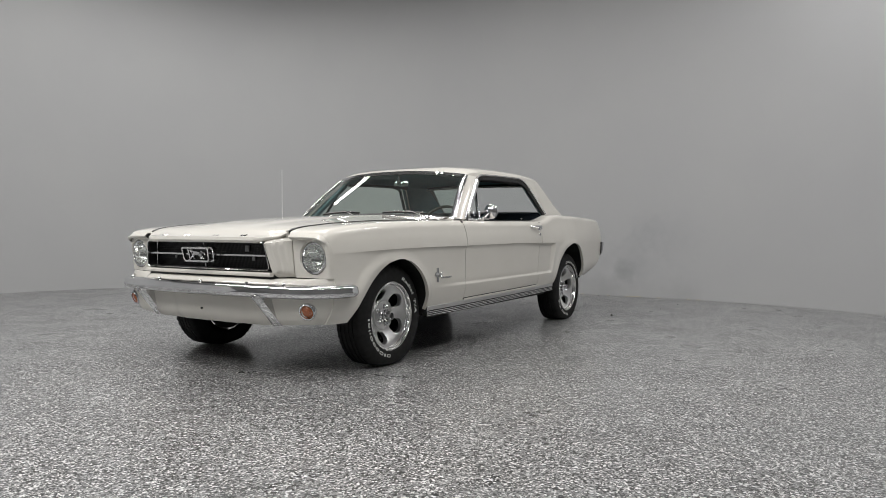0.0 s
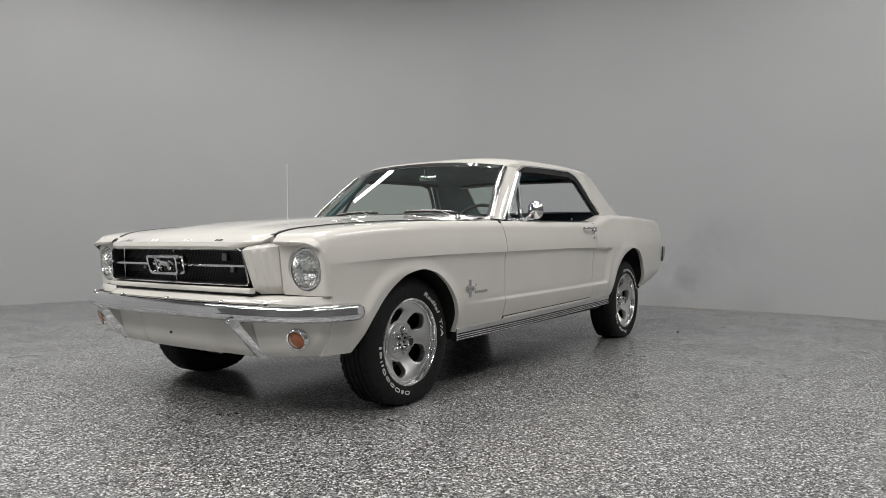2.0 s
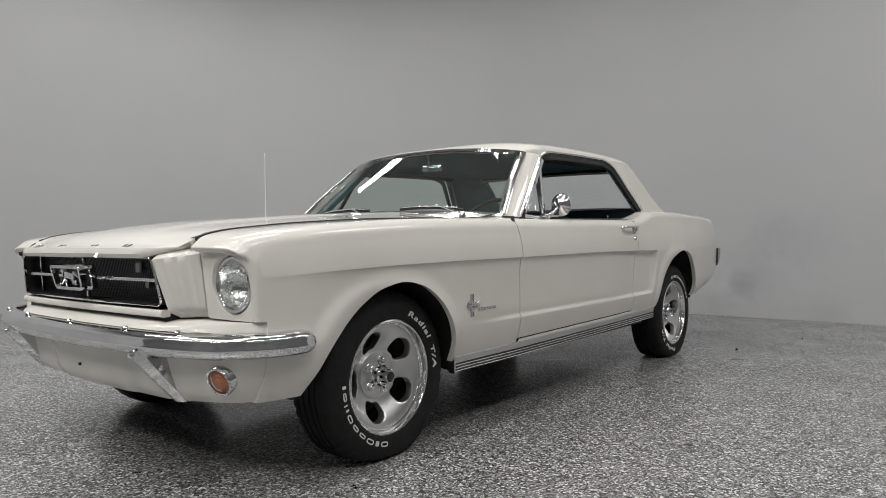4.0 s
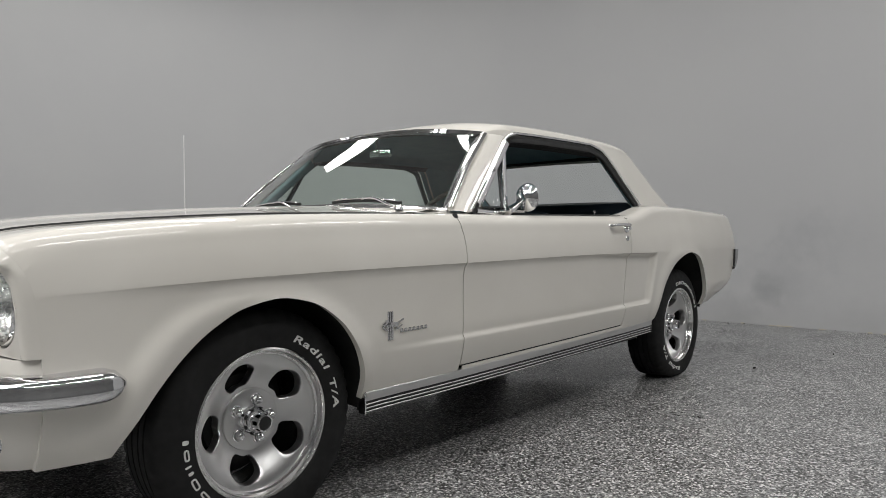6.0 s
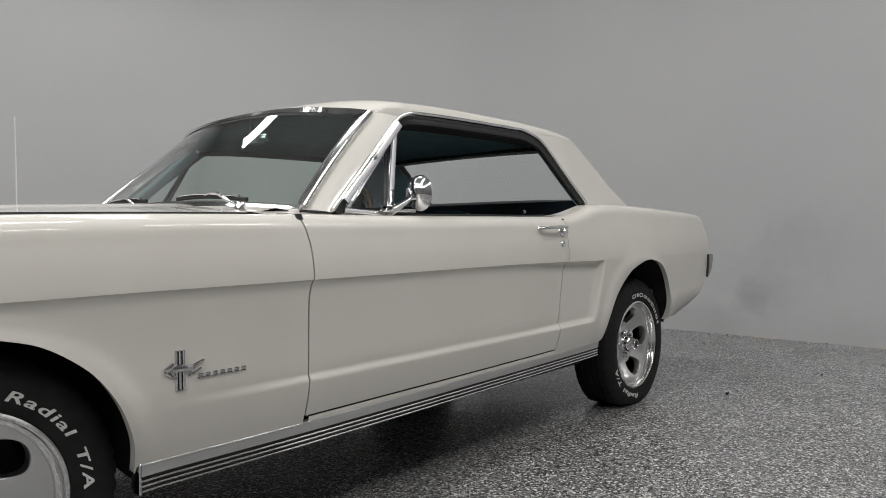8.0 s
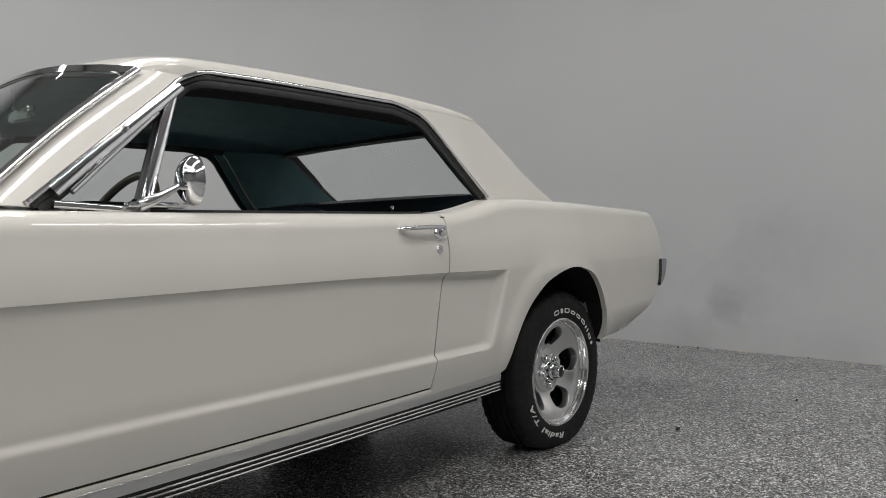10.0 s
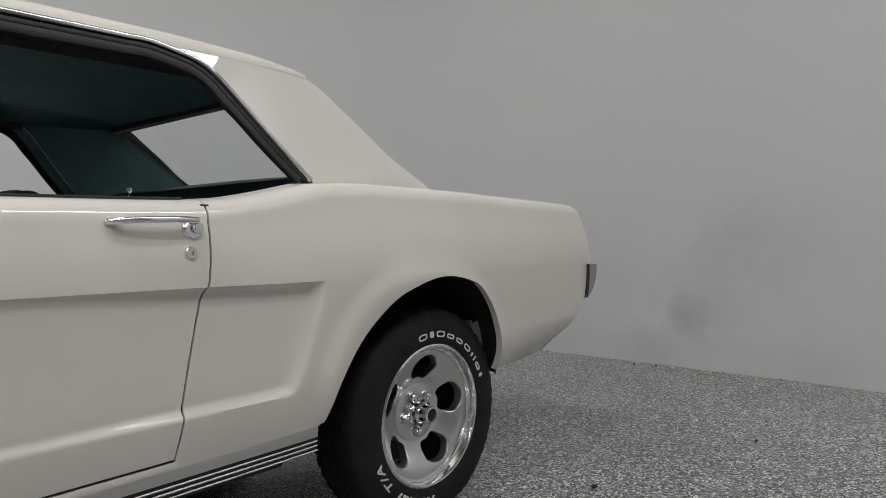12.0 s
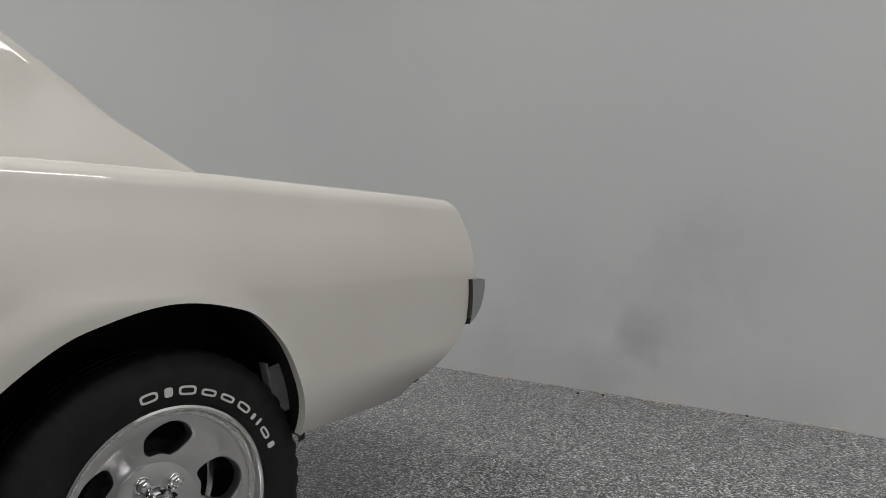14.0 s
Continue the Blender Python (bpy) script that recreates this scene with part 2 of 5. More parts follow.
def wall_line():
    """Rounded plan of the studio, anticlockwise."""
    pts = []
    for cx, cy, r, a in ((BACK_X + 3, NEAR_Y + 3, 3.0, 180), (WALL_X - 3.9, NEAR_Y + 3.9, 3.9, 270), (WALL_X - 4.5, FAR_Y - 4.5, 4.5, 0), (BACK_X + 3, FAR_Y - 3, 3.0, 90)):
        for k in range(25):
            t = radians(a + 90 * k / 24)
            pts.append((cx + r * math.cos(t), cy + r * math.sin(t)))
    return pts


def build_room():
    line = wall_line()
    n = len(line)
    bm = bmesh.new()
    low = [(x, y, -0.1) for x, y in line]
    high = [(x, y, HIGH) for x, y in line]
    cx, cy = -1.0, 0.5
    out = [(x + (x - cx) * 0.03, y + (y - cy) * 0.03) for x, y in line]
    rows = [low, high, [(x, y, HIGH) for x, y in out], [(x, y, -0.1) for x, y in out], low]
    vs = grid(bm, [[Vector(p) for p in r] for r in rows], closed=True)
    # Out-of-view wall faces take the dark tone that stands for shade.
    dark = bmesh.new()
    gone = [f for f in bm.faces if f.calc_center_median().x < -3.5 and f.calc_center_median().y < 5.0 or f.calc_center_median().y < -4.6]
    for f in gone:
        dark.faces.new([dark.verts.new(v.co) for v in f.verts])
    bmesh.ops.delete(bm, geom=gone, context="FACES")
    rear = new("wall_rear", mesh_of(dark, "wall_rear", SHADE_WALL, 20))
    tagged(rear, "unseen studio wall behind the lights, toned dark to stand for shade", "wall", kind="structure")
    wall = new("wall_cyclorama", mesh_of(bm, "wall_cyclorama", WALL, 20))
    tagged(wall, "curved seamless grey painted studio wall with faint scuffs", "wall", kind="structure")
    bm = bmesh.new()
    vs = [bm.verts.new((x, y, floor_z(x))) for x, y in out]
    f = bm.faces.new(vs)
    g = bmesh.ops.extrude_face_region(bm, geom=[f])
    for v in g["geom"]:
        if isinstance(v, bmesh.types.BMVert):
            v.co.z -= 0.12
    floor = new("floor", mesh_of(bm, "floor", FLOOR))
    tagged(floor, "glossy grey epoxy floor with black and white flakes", "floor", kind="structure")
    bm = bmesh.new()
    vs = [bm.verts.new((x, y, HIGH)) for x, y in out]
    f = bm.faces.new(vs)
    g = bmesh.ops.extrude_face_region(bm, geom=[f])
    for v in g["geom"]:
        if isinstance(v, bmesh.types.BMVert):
            v.co.z += 0.1
    ceiling = new("ceiling", mesh_of(bm, "ceiling", CEIL))
    tagged(ceiling, "plain light grey painted studio ceiling", "ceiling", kind="structure")


build_room()


HOUSING = mottled("lamp_housing", (0.7, 0.7, 0.7), (0.78, 0.78, 0.78), 6.0, (0.35, 0.5))


def strip_lamp(length, width):
    e = new("strip_light")
    bm = bmesh.new()
    slab(bm, (length + 0.06, width + 0.06, 0.06), (0, 0, 0.035), 0.008)
    part("housing", bm, HOUSING, e)
    lamp = bpy.data.lights.new("diffuser", "AREA")
    lamp.shape, lamp.size, lamp.size_y, lamp.energy, lamp.color = "RECTANGLE", length, width, LAMP_POWER, (1.0, 0.995, 0.982)
    o = new("diffuser", lamp)
    o.parent = e
    o.location = (0, 0, -0.004)
    return tagged(e, "long white strip light fixed to the ceiling", "ceiling light", group="studio strip lights")


LAMPS = ((1.94, 3.50, -58), (-3.9, -2.3, 0), (-2.4, -1.2, 0), (0.3, -1.0, 0), (-2.4, -4.2, 0), (0.6, -4.2, 0), (-5.2, -0.8, 90), (-2.7, 0.6, 90), (-1.9, 3.2, 90), (-4.9, 0.5, 0), (-4.6, 2.4, 90), (3.4, -3.1, 0), (1.9, 1.5, 90))
first = None
for lx, ly, turn in LAMPS:
    at = pose(lx, ly, HIGH - 0.08, 0, 0, turn)
    if first is None:
        first = strip_lamp(2.4, 0.36)
        first.matrix_basis = at
    else:
        copy_thing(first, at)


# ---- the car: lines of the body, x to the rear from the front axle, left side at -y ----
car = tagged(new("car"), "white two-door classic coupe with chrome trim and slotted alloy wheels", "car")
AXLE, HUB_Z, TYRE_R = 2.743, 0.314, 0.318
half_width = curve_through(((-0.72, 0.80), (-0.5, 0.822), (-0.2, 0.842), (0.3, 0.853), (0.9, 0.862), (1.6, 0.866), (2.3, 0.862), (2.74, 0.858), (3.1, 0.842), (3.5, 0.81), (3.78, 0.78)))
crease_z = curve_through(((-0.75, 0.690), (-0.455, 0.699), (-0.25, 0.707), (0.0, 0.713), (0.36, 0.716), (0.76, 0.717), (1.55, 0.720), (1.95, 0.717), (2.28, 0.712), (3.8, 0.71)))
top_z = curve_through(((-0.70, 0.758), (-0.64, 0.774), (-0.617, 0.795), (-0.59, 0.811), (-0.54, 0.825), (-0.476, 0.835), (-0.395, 0.843), (-0.25, 0.855), (0.2, 0.876), (0.75, 0.884), (1.24, 0.886), (1.6, 0.889), (1.95, 0.893), (2.05, 0.898), (2.14, 0.911), (2.22, 0.927), (2.31, 0.945), (2.5, 0.955), (2.83, 0.952), (3.1, 0.945), (3.68, 0.934)))
tuck_in = curve_through(((-0.7, 0.05), (-0.3, 0.03), (0.3, 0.024), (2.3, 0.024), (2.9, 0.03), (3.2, 0.06), (3.5, 0.11), (3.8, 0.13)))
front_arch = curve_through(((-0.385, 0.33), (-0.37, 0.365), (-0.345, 0.41), (-0.302, 0.474), (-0.242, 0.54), (-0.170, 0.597), (-0.083, 0.640), (0.013, 0.655), (0.107, 0.638), (0.209, 0.577), (0.265, 0.508), (0.300, 0.43), (0.318, 0.36), (0.324, 0.30)))
rear_arch = curve_through(((2.292, 0.34), (2.304, 0.372), (2.336, 0.452), (2.394, 0.538), (2.458, 0.601), (2.563, 0.666), (2.725, 0.701), (2.868, 0.676), (2.962, 0.60), (3.012, 0.50), (3.030, 0.43), (3.036, 0.37)))
sill_z = curve_through(((-0.8, 0.345), (-0.385, 0.33), (0.324, 0.345), (0.74, 0.349), (2.29, 0.366), (3.036, 0.385), (3.5, 0.38), (3.8, 0.38)))
hood_edge = curve_through(((-0.72, 0.555), (-0.55, 0.575), (-0.3, 0.585), (0.2, 0.61), (0.8, 0.635)))


def lower_edge(x):
    if -0.385 < x < 0.324:
        return max(front_arch(x), 0.33)
    if 2.292 < x < 3.036:
        return max(rear_arch(x), 0.372)
    return sill_z(x)


def arch_near(x, z):
    """1 at a wheel arch's edge, falling to 0 some centimetres from it."""
    best = 1.0
    for c, w, h, z0 in ((-0.03, 0.354, 0.345, 0.31), (2.662, 0.363, 0.36, 0.34)):
        dx, dz = (x - c) / w, (z - z0) / h
        if dz > -0.2:
            best = min(best, abs((abs(dx) ** 2.15 + max(dz, 0) ** 2.15) ** (1 / 2.15) - 1.0) * 0.35)
    return (1.0 - smooth(0.0, 0.06, best)) * smooth(0.33, 0.43, z)


def side_y(x, z):
    """Half width of the body's outer skin at x and height z."""
    w, zc = half_width(x), crease_z(x)
    fore = smooth(-0.56, -0.05, x)
    if z >= zc:
        return w - 0.034 * ((z - zc) / 0.18) ** 1.6 + mix(0.013, 0.008, smooth(1.0, 2.0, x)) * arch_near(x, z) * smooth(0.06, 0.0, z - zc)
    back_edge = 2.215 + (z - 0.478) * 0.36
    a = (zc + 0.002 - z) / 0.034
    b = (z - 0.460) / 0.02
    c = (back_edge - x) / 0.036
    k = 0.3
    top = 1.0 - (1.0 - min(max(a, 0.0), 1.0)) ** 2.4
    soft = -k * math.log(math.exp(-max(min(b, 3), -3) / k) + math.exp(-max(min(c, 3), -3) / k))
    inside = smooth(0.0, 1.0, soft)
    fade = smooth(0.3, 0.8, x)
    deep = mix(0.009, 0.012, smooth(0.47, 0.70, z)) + 0.013 * smooth(1.6, 2.15, x)
    y = w - deep * fore * top * mix(1.0, inside, fade)
    if x > 2.2:
        y -= 0.006 * smooth(0.0, 0.2, zc - z) * smooth(2.2, 2.35, x)
    t = max(0.0, 0.52 - z) / 0.15
    y -= tuck_in(x) * t * t
    return y + mix(0.013, 0.008, smooth(1.0, 2.0, x)) * arch_near(x, z)


def nose_x(y, z):
    """The front face round the headlamps; it leans forward at the top."""
    return -0.586 + face_plan(abs(y)) - 0.11 * (z - 0.68)


face_plan = curve_through(((0.40, -0.102), (0.475, -0.094), (0.50, -0.080), (0.54, -0.042), (0.575, -0.010), (0.59, 0.0), (0.70, 0.002), (0.76, 0.006), (0.80, 0.012), (0.83, 0.02)))


def bend(u, a, b):
    """Column u of a panel: straight in the middle, drawn to the lines a and b near its ends."""
    lo, hi = PANEL
    k = 0.16
    if u < lo + k:
        return mix(a, lo + k, (u - lo) / k)
    if u > hi - k * 1.6:
        return mix(hi - k * 1.6, b, (u - hi + k * 1.6) / (k * 1.6))
    return u


def skin(name, s, x0, x1, cols, parent, inner, roll=0.045, label="", levels=26, foot=0.0):
    """A body panel of one side between the lines x0(z) and x1(z), up over the shoulder to inner(x)."""
    rows = []
    n = len(cols)
    for k, u in enumerate(cols):
        row = []

        def xat(z):
            return bend(u, x0(z), x1(z))
        zc = crease_z(xat(0.72))
        base = min(0.765, top_z(xat(0.88)) - roll - 0.012)
        steps = list(np.linspace(0.33, 0.44, 6)) + list(np.linspace(0.446, 0.51, 14)) + list(np.linspace(0.525, zc - 0.028, 9)) + [zc + d for d in (-0.022, -0.017, -0.0125, -0.009, -0.006, -0.0035, -0.0015, 0.0005, 0.002, 0.005, 0.012)]
        steps = [z for z in steps if z < base - 0.004] + [base]
        for z in steps:
            for _ in range(4):
                z = max(z, lower_edge(xat(z)) + foot)
            x = xat(z)
            row.append((x, side_y(x, z), z))
        xt = xat(0.88)
        zt = top_z(xt)
        for f in (0.33, 0.66, 1.0):
            z = mix(base, zt - roll, f)
            x = xat(z)
            row.append((x, side_y(x, z), z))
        ys = side_y(xt, zt - roll)
        for j in range(1, 7):
            a = radians(84) * j / 6
            z = zt - roll + roll * math.sin(a)
            row.append((xat(z), ys - roll + roll * math.cos(a), z))
        yi = inner(xt)
        for f in (0.35, 0.7, 1.0):
            row.append((xat(zt), mix(row[len(row) - 1][1], yi, f), zt + 0.004 * f))
        row.append((xat(zt), yi, zt - 0.03))
        e = row[0]
        row.insert(0, (e[0], e[1] - 0.022, e[2] + 0.003))
        rows.append(row)
    inset = [[(x, y - 0.018, z) for x, y, z in r] for r in (rows[0], rows[-1])]
    rows = [inset[0]] + rows + [inset[1]]
    bm = bmesh.new()
    grid(bm, [[Vector((x, s * y, z)) for x, y, z in r] for r in rows])
    return part(name, bm, PAINT, parent, label, 40)


def columns(lo, hi, step, arch=None):
    """Even columns from 0 to 1, closer together near the ends of an arch."""
    xs = list(np.arange(lo, hi, step)) + [hi]
    if arch:
        for e, d in ((arch[0], 1), (arch[1], -1)):
            xs += [e + d * q for q in (0.001, 0.003, 0.006, 0.009, 0.013, 0.018, 0.024, 0.031, 0.04, 0.05)]
    xs = sorted(set(round(x, 4) for x in xs if lo <= x <= hi))
    global PANEL
    PANEL = (lo, hi)
    return xs


def fender_front(z):
    return seam_x(z)


seam_x = curve_through(((0.33, -0.530), (0.50, -0.532), (0.62, -0.536), (0.70, -0.544), (0.75, -0.560), (0.79, -0.588), (0.82, -0.606), (0.9, -0.610)))


door_front = curve_through(((0.33, 0.742), (0.66, 0.750), (0.70, 0.756), (0.735, 0.760), (0.80, 0.757), (0.86, 0.744), (0.95, 0.725)))
door_rear = curve_through(((0.33, 1.915), (0.385, 1.925), (0.47, 1.939), (0.50, 1.944), (0.607, 1.966), (0.696, 1.986), (0.746, 1.998), (0.83, 2.005), (0.95, 2.008)))
tail_x = curve_through(((0.36, 3.345), (0.38, 3.36), (0.396, 3.385), (0.43, 3.46), (0.473, 3.537), (0.56, 3.642), (0.65, 3.69), (0.71, 3.70), (0.806, 3.692), (0.88, 3.668), (0.921, 3.638), (0.935, 3.622)))
GAP = 0.0024


def sill_in(x):
    return mix(0.742, 0.735, smooth(1.0, 2.3, x))


def quarter_in(x):
    return mix(mix(0.742, 0.725, smooth(2.0, 2.3, x)), 0.655, smooth(2.75, 2.95, x))


doors = {}
for s, side in ((-1, "left"), (1, "right")):
    skin("front_fender", s, fender_front, lambda z: door_front(z) - GAP, columns(-0.60, 0.76, 0.0125, (-0.385, 0.324)), car, hood_edge, 0.05)
    doors[s] = skin("door", s, lambda z: door_front(z) + GAP, lambda z: door_rear(z) - GAP, columns(0.76, 2.0, 0.03), car, sill_in, 0.05, foot=0.022)
    skin("quarter_panel", s, lambda z: door_rear(z) + GAP, tail_x, columns(2.0, 3.7, 0.011, (2.292, 3.036)), car, quarter_in, 0.05)


# black seals behind the door gaps, and a black strip for the shade beside the hood
for s in (-1, 1):
    for line, lo in ((door_front, 0.392), (door_rear, 0.405)):
        bm = bmesh.new()
        rows = []
        for z in np.linspace(lo, 0.885, 30):
            x = line(z)
            y = min(side_y(x - 0.008, z), side_y(x + 0.008, z)) - 0.006
            rows.append([Vector((x - 0.009, s * y, z)), Vector((x + 0.009, s * y, z)), Vector((x + 0.009, s * (y - 0.006), z)), Vector((x - 0.009, s * (y - 0.006), z))])
        grid(bm, rows, closed=True)
        part("door_seal", bm, SEAL, car)
    bm = bmesh.new()
    grid(bm, [[Vector((x, s * (side_y(x, sill_z(x) + 0.02) - 0.006), sill_z(x) + 0.012)), Vector((x, s * (side_y(x, sill_z(x) + 0.02) - 0.006), sill_z(x) + 0.032))] for x in np.linspace(0.757, 1.932, 20)])
    part("sill_seal", bm, SEAL, car)
    # Black strip stands for the shadow line under the hood edge.
    bm = bmesh.new()
    grid(bm, [[Vector((x, s * (hood_edge(x) + 0.004), top_z(x) - 0.02)), Vector((x, s * (hood_edge(x) - 0.003), top_z(x) + 0.003)), Vector((x, s * (hood_edge(x) - 0.0045), top_z(x) + 0.0085)), Vector((x, s * (hood_edge(x) - 0.03), top_z(x) + 0.0075))] for x in np.linspace(-0.60, 0.75, 30)])
    part("hood_gap_shade", bm, SEAL, car)

# painted sill below each door
for s in (-1, 1):
    bm = bmesh.new()
    rows = []
    for x in np.linspace(0.757, 1.932, 24):
        z = sill_z(x)
        rows.append([Vector((x, s * (side_y(x, z) - 0.03), z + 0.017)), Vector((x, s * (side_y(x, z + 0.018) - 0.002), z + 0.0155)), Vector((x, s * side_y(x, z + 0.015), z + 0.0135)), Vector((x, s * side_y(x, z), z)), Vector((x, s * (side_y(x, z) - 0.02), z))])
    grid(bm, rows)
    part("door_sill", bm, PAINT, car, "", 50)


# front face round each headlamp
LAMP_Y, LAMP_Z, LAMP_R = 0.716, 0.677, 0.079


def seam_line(s):
    """The fender's front end, from low on the side up over the shoulder to the hood gap."""
    pts = []
    xt = fender_front(0.88)
    zt, roll = top_z(xt), 0.05
    for z in np.linspace(0.574, zt - roll, 14):
        x = fender_front(z)
        pts.append(Vector((x, side_y(x, z), z)))
    ys = side_y(xt, zt - roll)
    for k in range(1, 9):
        a = radians(84) * k / 8
        z = zt - roll + roll * math.sin(a)
        pts.append(Vector((fender_front(z), ys - roll + roll * math.cos(a), z)))
    e = pts[-1]
    for f in (0.2, 0.4, 0.6, 0.8, 1.0):
        pts.append(Vector((xt, mix(e.y, 0.59, f), zt + 0.004 * f)))
    return pts


def ray_to(poly, cy, cz, a):
    """Where the ray from (cy, cz) at angle a meets the closed outline poly."""
    dy, dz = math.cos(a), math.sin(a)
    best = None
    for (y0, z0), (y1, z1) in zip(poly, poly[1:] + poly[:1]):
        ey, ez = y1 - y0, z1 - z0
        det = dy * ez - dz * ey
        if abs(det) < 1e-9:
            continue
        t = ((y0 - cy) * ez - (z0 - cz) * ey) / det
        u = ((y0 - cy) * dz - (z0 - cz) * dy) / det
        if t > 0 and -1e-6 <= u <= 1 + 1e-6 and (best is None or t < best):
            best = t
    return (cy + best * dy, cz + best * dz)


for s in (-1, 1):
    bm = bmesh.new()
    rows, rim = [], []
    for p in seam_line(s):
        over = smooth(0.74, 0.80, p.z)
        ky, kz = p.y - 0.007 * (1 - over), p.z - 0.022 * over
        k = Vector((nose_x(ky, kz) - 0.036 * over, ky, kz))
        back = p - k
        r = mix(0.015, 0.010, over)
        d = Vector((LAMP_Y - ky, LAMP_Z - kz)) if over < 0.99 else Vector((0, -1))
        d = Vector((-1.0 * (1 - over), -over)).normalized()
        iy, iz = ky + d.x * r, kz + d.y * r
        inner = Vector((nose_x(iy, iz) - 0.014 * over, iy, iz))
        outer_end = k + back * min(0.9, r / max(back.length, 1e-4))
        row = [p + Vector((0.006, -0.006 * (1 - over), -0.006 * over)), p]
        row += [p.lerp(outer_end, q) for q in (0.5, 1.0)]
        for q in (0.2, 0.4, 0.6, 0.8, 1.0):
            row.append(outer_end.lerp(k, q).lerp(k.lerp(inner, q), q))
        rows.append([Vector((v.x, s * v.y, v.z)) for v in row])
        rim.append((iy, iz))
    grid(bm, rows)
    poly = rim + [(0.59, rim[-1][1]), (0.59, 0.574)]
    n = 96
    hole = [(LAMP_Y + (LAMP_R + 0.008) * math.cos(2 * math.pi * k / n), LAMP_Z + (LAMP_R + 0.008) * math.sin(2 * math.pi * k / n)) for k in range(n)]
    outer = [ray_to(poly, LAMP_Y, LAMP_Z, 2 * math.pi * k / n) for k in range(n)]
    fill_round(bm, hole, outer, 14, lambda y, z: Vector((nose_x(y, z), s * y, z)))
    rows = []
    for d, r in ((0.0, LAMP_R + 0.008), (0.004, LAMP_R + 0.0055), (0.022, LAMP_R + 0.005)):
        rows.append([Vector((nose_x(LAMP_Y + r * math.cos(a), LAMP_Z + r * math.sin(a)) + d, s * (LAMP_Y + r * math.cos(a)), LAMP_Z + r * math.sin(a))) for a in np.linspace(0, 2 * math.pi, 97)[:-1]])
    grid(bm, rows, closed=True)
    # inner wall down to the panel beside the grille
    grid(bm, [[Vector((nose_x(0.59, z), s * 0.59, z)), Vector((nose_x(0.59, z) + 0.006, s * 0.587, z)), Vector((nose_x(0.59, z) + 0.03, s * 0.587, z))] for z in np.linspace(0.574, rim[-1][1], 10)])
    part("headlamp_surround", bm, PAINT, car, "", 50)
    bm = bmesh.new()
    rows = []
    for k in range(25):
        rib = 0.0028 * math.sin(k / 24 * 4 * 2 * math.pi) * smooth(0, 4, k) * smooth(24, 18, k)
        row = []
        for j, z in enumerate(np.linspace(0.574, 0.770 + 0.018 * k / 24, 11)):
            y = mix(mix(0.502, 0.475, (z - 0.612) / 0.145), 0.5845, k / 24)
            row.append(Vector((nose_x(y, z) - rib * smooth(0, 2, j) * smooth(10, 8, j) + (0.03 if j in (0, 10) else 0), s * y, z)))
        rows.append(row)
    rows.insert(0, [p + Vector((0.10, 0, 0)) for p in rows[0]])
    rows.append([p + Vector((0.03, 0, 0)) for p in rows[-1]])
    grid(bm, rows)
    part("grille_extension", bm, PAINT, car, "", 50)
    # the lamp itself
    xl = nose_x(LAMP_Y, LAMP_Z) + 0.012
    bm = bmesh.new()
    lathe(bm, [(LAMP_R, 0.03), (LAMP_R + 0.004, 0.0), (LAMP_R + 0.001, -0.006), (LAMP_R - 0.006, -0.005), (LAMP_R - 0.009, 0.004)], 64, "x", (xl, s * LAMP_Y, LAMP_Z))
    lamp = part("headlamp", bm, CHROME, car, "round headlamp with a thin chrome ring")
    bm = bmesh.new()
    lathe(bm, [(0.0, 0.06), (0.02, 0.058), (0.05, 0.045), (0.066, 0.022), (LAMP_R - 0.008, 0.002)], 48, "x", (xl, s * LAMP_Y, LAMP_Z))
    part("reflector", bm, LENS_WHITE, lamp)
    bm = bmesh.new()
    rows = []
    for k in range(15):
        r = (LAMP_R - 0.008) * k / 14
        rows.append([Vector((xl - 0.014 * (1 - (r / LAMP_R) ** 2) - 0.0012 * (math.sin(a * 1.0) > 0) * math.sin(40 * r * math.cos(a) / LAMP_R * 3) , s * LAMP_Y + r * math.cos(a), LAMP_Z + r * math.sin(a))) for a in np.linspace(0, 2 * math.pi, 65)[:-1]])
    grid(bm, rows, closed=True)
    part("lens", bm, LENS, lamp, "fluted clear glass lens").visible_shadow = False
    bm = bmesh.new()
    slab(bm, (0.01, 0.07, 0.012), (xl + 0.02, s * LAMP_Y, LAMP_Z - 0.012), 0.003)
    part("bulb_shield", bm, STEEL, lamp)

# hood
HOOD_Z = curve_through(((-0.72, 0.776), (-0.66, 0.806), (-0.58, 0.832), (-0.45, 0.855), (-0.1, 0.886), (0.3, 0.91), (0.8, 0.927)))


def hood_front(y):
    return -0.718 + 0.02 * (abs(y) / 0.5) ** 2 + 0.09 * smooth(0.44, 0.585, abs(y))


def hood_at(x, f):
    """f from -1 to 1 across the hood."""
    e = hood_edge(x) - 0.009
    edge = max(top_z(x) + 0.006, 0.783)
    c = max(HOOD_Z(x), edge + 0.004)
    bulge = 0.008 * (1 - smooth(0.18, 0.32, abs(f) * e)) * smooth(-0.7, -0.2, x)
    return Vector((x, f * e, edge + (c - edge) * (1 - abs(f) ** 2.2) + bulge))


